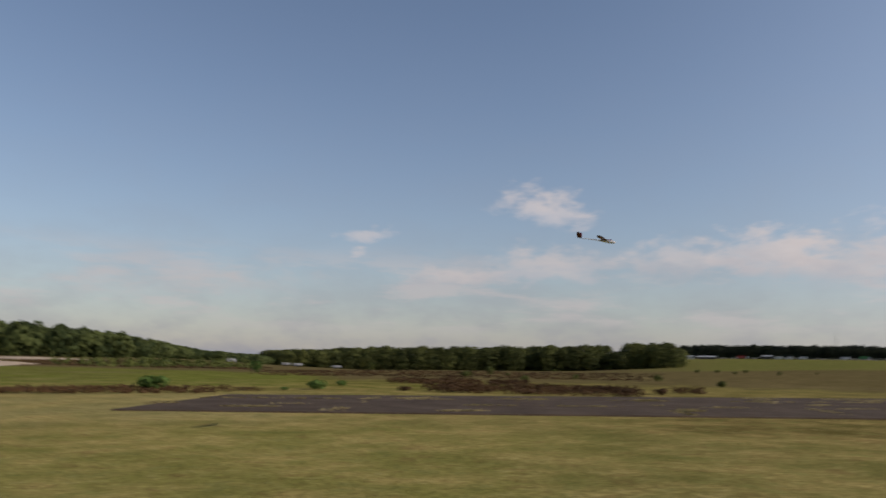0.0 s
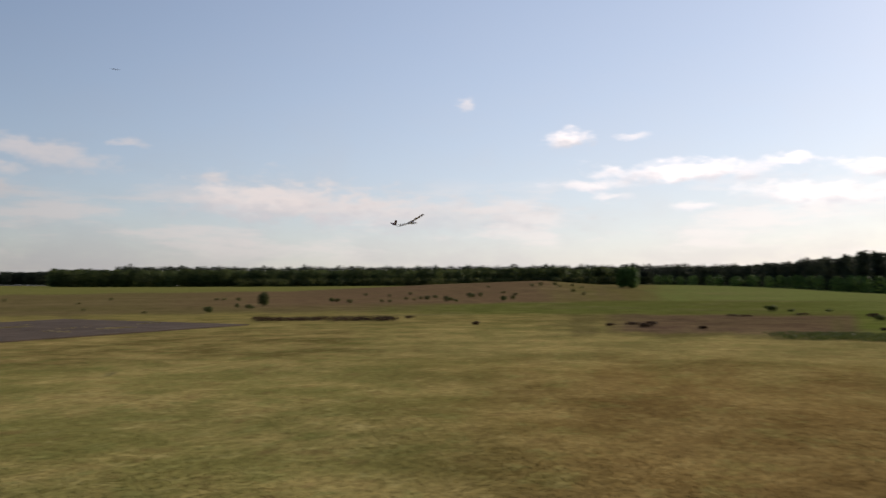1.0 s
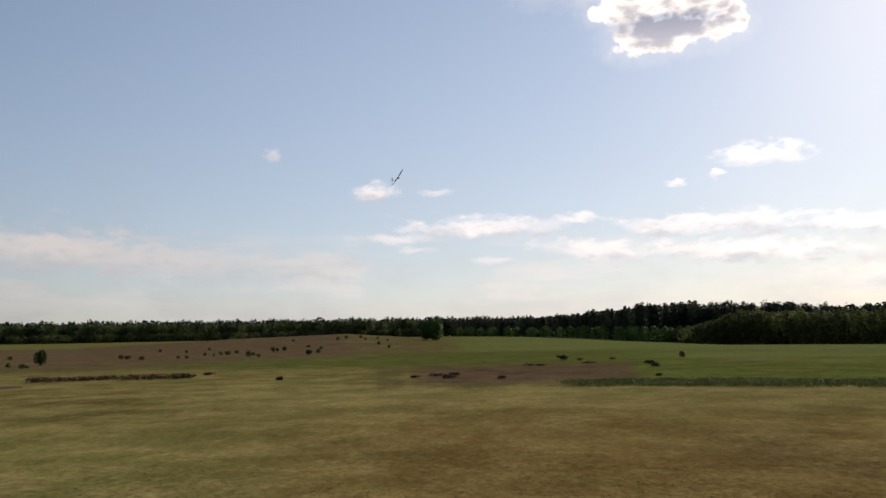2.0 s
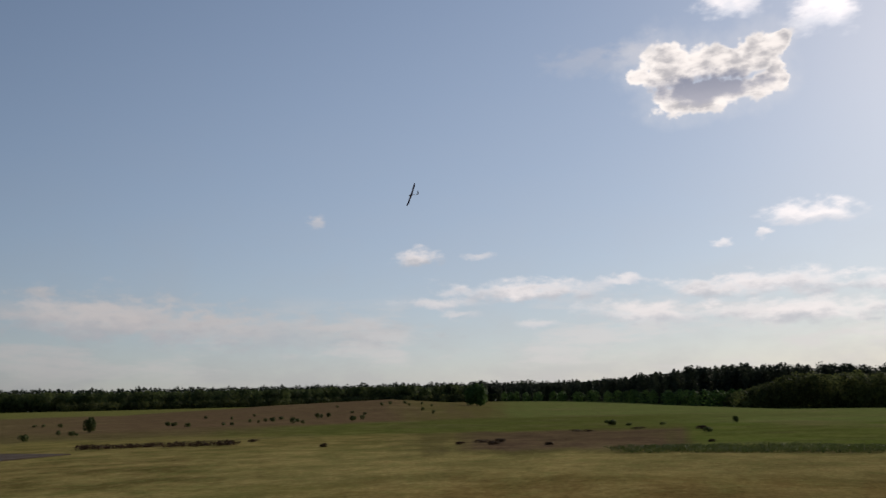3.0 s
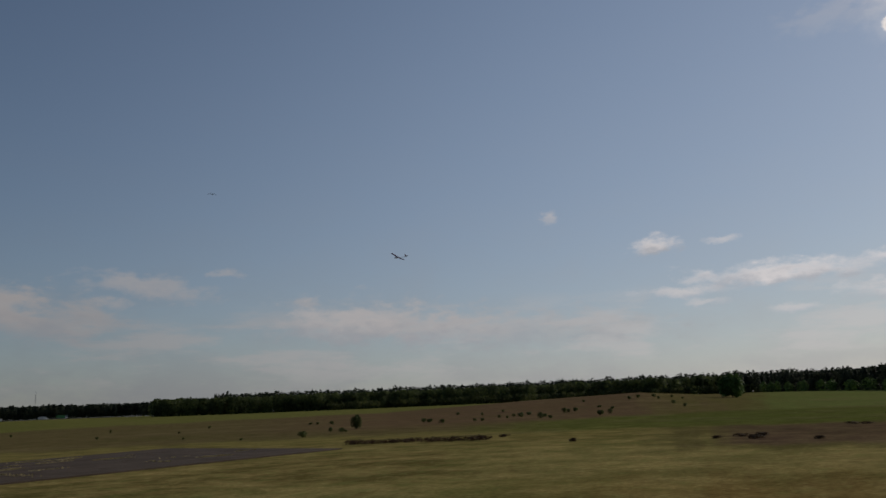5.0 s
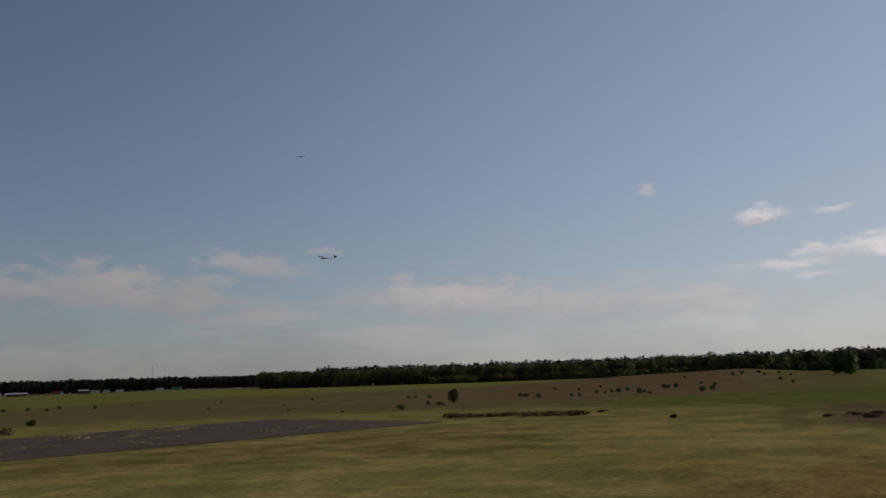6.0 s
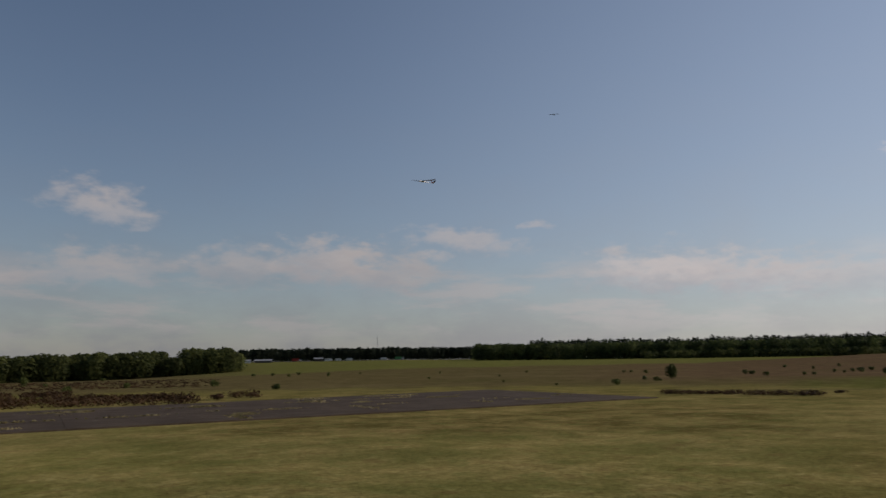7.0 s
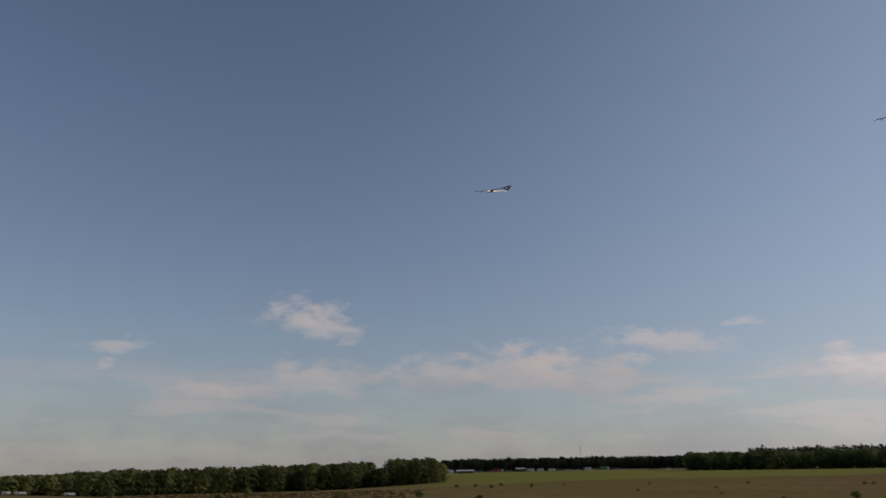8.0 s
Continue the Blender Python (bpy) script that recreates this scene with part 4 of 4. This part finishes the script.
def build_glider():
    root = tagged(new("model_glider"), "white model glider with dark red wings in flight", "model aircraft")
    bm = bmesh.new()
    lathe_x(bm, ((0.36, 0.006, 0.0), (0.345, 0.018, 0.0), (0.29, 0.034, 0.0), (0.18, 0.043, 0.002), (0.05, 0.040, 0.006), (-0.12, 0.026, 0.012),
                 (-0.22, 0.015, 0.015), (-0.50, 0.011, 0.018), (-0.80, 0.008, 0.02)))
    body = part("fuselage", bm, FUSELAGE, root, "slim white fuselage and tail boom")
    bm = bmesh.new()
    lathe_x(bm, ((0.27, 0.004, 0.030), (0.23, 0.016, 0.034), (0.16, 0.021, 0.036), (0.09, 0.014, 0.038), (0.06, 0.003, 0.038)), 10)
    part("canopy", bm, CANOPY, body)
    for side in (1, -1):
        bm = bmesh.new()
        wing(bm, ((side * 0.0, 0.050, 0.215, 0.06), (side * 0.45, 0.060, 0.205, 0.06), (side * 0.46, 0.061, 0.204, 0.06), (side * 0.80, 0.092, 0.185, 0.055), (side * 0.92, 0.108, 0.160, 0.045), (side * 0.95, 0.113, 0.10, 0.03)), 0.09)
        half = part("wing", bm, RED, root)
        bm = bmesh.new()
        box(bm, -0.115, -0.085, min(side * 0.47, side * 0.78), max(side * 0.47, side * 0.78), 0.074, 0.079)
        part("aileron", bm, CARBON, half)
    # two tail surfaces set in a V
    for side in (1, -1):
        bm = bmesh.new()
        wing(bm, ((0.0, 0.0, 0.150, 0.0), (side * 0.16, 0.0, 0.125, -0.015), (side * 0.23, 0.0, 0.085, -0.035), (side * 0.245, 0.0, 0.05, -0.045)), 0.06)
        bmesh.ops.transform(bm, matrix=pose(-0.74, 0, 0.024, side * 42), verts=bm.verts)
        part("tail_surface", bm, RED, root)
    # span 1.27 m
    for piece in root.children_recursive:
        piece.data.transform(Matrix.Scale(0.67, 4))
    return root


def build_bird():
    root = tagged(new("soaring_bird"), "dark soaring bird with drooping wings far off", "bird")
    bm = bmesh.new()
    lathe_x(bm, ((0.28, 0.01, 0.0), (0.22, 0.04, 0.0), (0.1, 0.075, 0.0), (-0.1, 0.07, 0.0), (-0.24, 0.02, 0.0)), 10)
    part("body", bm, CARBON, root)
    for side in (1, -1):
        bm = bmesh.new()
        wing(bm, ((0.0, 0.03, 0.24, 0.03), (side * 0.3, 0.09, 0.26, 0.06), (side * 0.6, 0.04, 0.20, 0.02), (side * 0.8, -0.08, 0.08, -0.06)), 0.05)
        part("wing", bm, CARBON, root)
    bm = bmesh.new()
    wing(bm, ((-0.10, 0.0, 0.14, -0.32), (0.0, 0.0, 0.2, -0.28), (0.10, 0.0, 0.14, -0.32)), 0.04)
    part("tail", bm, CARBON, root)
    return root


glider = build_glider()
bird = build_bird()


def flown(distance, heading, height, course, climb, bank):
    """A flying thing's pose: its place by distance and direction from the viewer, its course clockwise from +y, its climb and its bank to the right."""
    a, e = radians(heading), radians(height)
    p = Vector(EYE) + distance * Vector((math.sin(a) * math.cos(e), math.cos(a) * math.cos(e), math.sin(e)))
    return Matrix.Translation(p) @ pose(0, 0, 0, 0, 0, 90 - course) @ pose(0, 0, 0, 0, -climb, 0) @ pose(0, 0, 0, bank)


def motions():
    # seconds, distance, heading, height, course, climb, bank
    flight = (
        (0.0, 16.2, 11.84, 8.55, 111.2, -8.8, 5.0),
        (0.1, 16.5, 15.86, 8.25, 117.2, -7.7, 7.3),
        (0.2, 16.7, 22.18, 7.75, 120.0, -8.0, 2.9),
        (0.3, 17.2, 26.64, 7.16, 118.8, -7.9, -1.8),
        (0.4, 17.5, 32.87, 6.13, 118.4, -5.9, -9.4),
        (0.5, 17.6, 36.81, 5.54, 117.1, -4.1, -13.2),
        (0.7, 18.5, 46.36, 4.55, 114.0, -0.2, -13.8),
        (0.8, 19.1, 51.31, 4.36, 112.1, 3.3, -12.4),
        (1.0, 21.2, 58.45, 4.77, 111.2, 9.8, -11.9),
        (1.2, 24.7, 63.89, 5.87, 116.2, 8.5, -9.6),
        (1.5, 38.5, 69.03, 7.79, 118.1, 12.9, -14.2),
        (1.7, 43.0, 71.58, 9.28, 120.5, 17.3, -22.0),
        (2.8, 38.0, 71.15, 15.45, 39.3, 10.8, -74.6),
        (3.0, 38.5, 69.82, 15.40, 30.7, 7.8, -72.3),
        (3.2, 39.4, 68.39, 15.18, 20.0, 5.0, -65.9),
        (3.5, 42.0, 65.85, 14.74, 1.6, 1.4, -66.0),
        (3.8, 44.0, 62.50, 13.86, -16.2, -4.5, -63.1),
        (4.0, 44.0, 60.67, 13.41, -30.2, -7.1, -57.9),
        (4.2, 43.3, 58.76, 12.79, -42.8, -10.7, -56.1),
        (4.5, 43.5, 55.70, 11.97, -63.0, -13.4, -51.5),
        (4.7, 43.8, 53.70, 11.59, -68.1, -11.5, -41.6),
        (5.8, 35.5, 41.13, 9.55, -72.6, -6.8, -12.3),
        (6.0, 35.7, 38.64, 9.47, -78.3, -6.1, -12.9),
        (6.5, 32.8, 33.49, 11.02, -83.0, 1.9, -15.8),
        (6.8, 30.3, 31.53, 12.57, -96.9, -0.5, -7.6),
        (7.0, 29.7, 30.30, 13.36, -104.6, -0.9, -8.3),
        (7.3, 26.3, 26.88, 15.11, -103.8, -3.1, -12.3),
        (7.5, 24.2, 25.82, 16.57, -97.6, -6.2, -17.0),
        (7.8, 20.9, 24.00, 19.07, -111.8, -9.4, -11.9),
        (8.0, 19.8, 21.28, 20.50, -113.0, -13.5, -9.6),
    )
    walk(glider, [(t, flown(*row)) for t, *row in flight])
    soaring = (
        (0.0, 150.0, 37.71, 15.18, 199.9, 0, 4),
        (0.5, 150.0, 37.78, 14.83, 202.1, 0, 0),
        (1.2, 147.1, 37.64, 14.86, 206.0, 0, -4),
        (3.5, 142.2, 37.60, 15.10, 213.9, 0, 3),
        (4.5, 140.2, 37.83, 15.32, 217.8, 0, 0),
        (5.8, 134.3, 36.98, 16.55, 222.0, 0, -3),
        (6.5, 129.4, 37.56, 17.57, 223.0, 0, 2),
        (7.0, 124.5, 40.30, 17.94, 226.4, 0, 0),
        (7.5, 117.7, 42.72, 19.62, 227.3, 0, 2),
        (8.0, 111.8, 49.15, 22.02, 228.7, 0, 0),
    )
    walk(bird, [(t, flown(*row)) for t, *row in soaring])


motions()
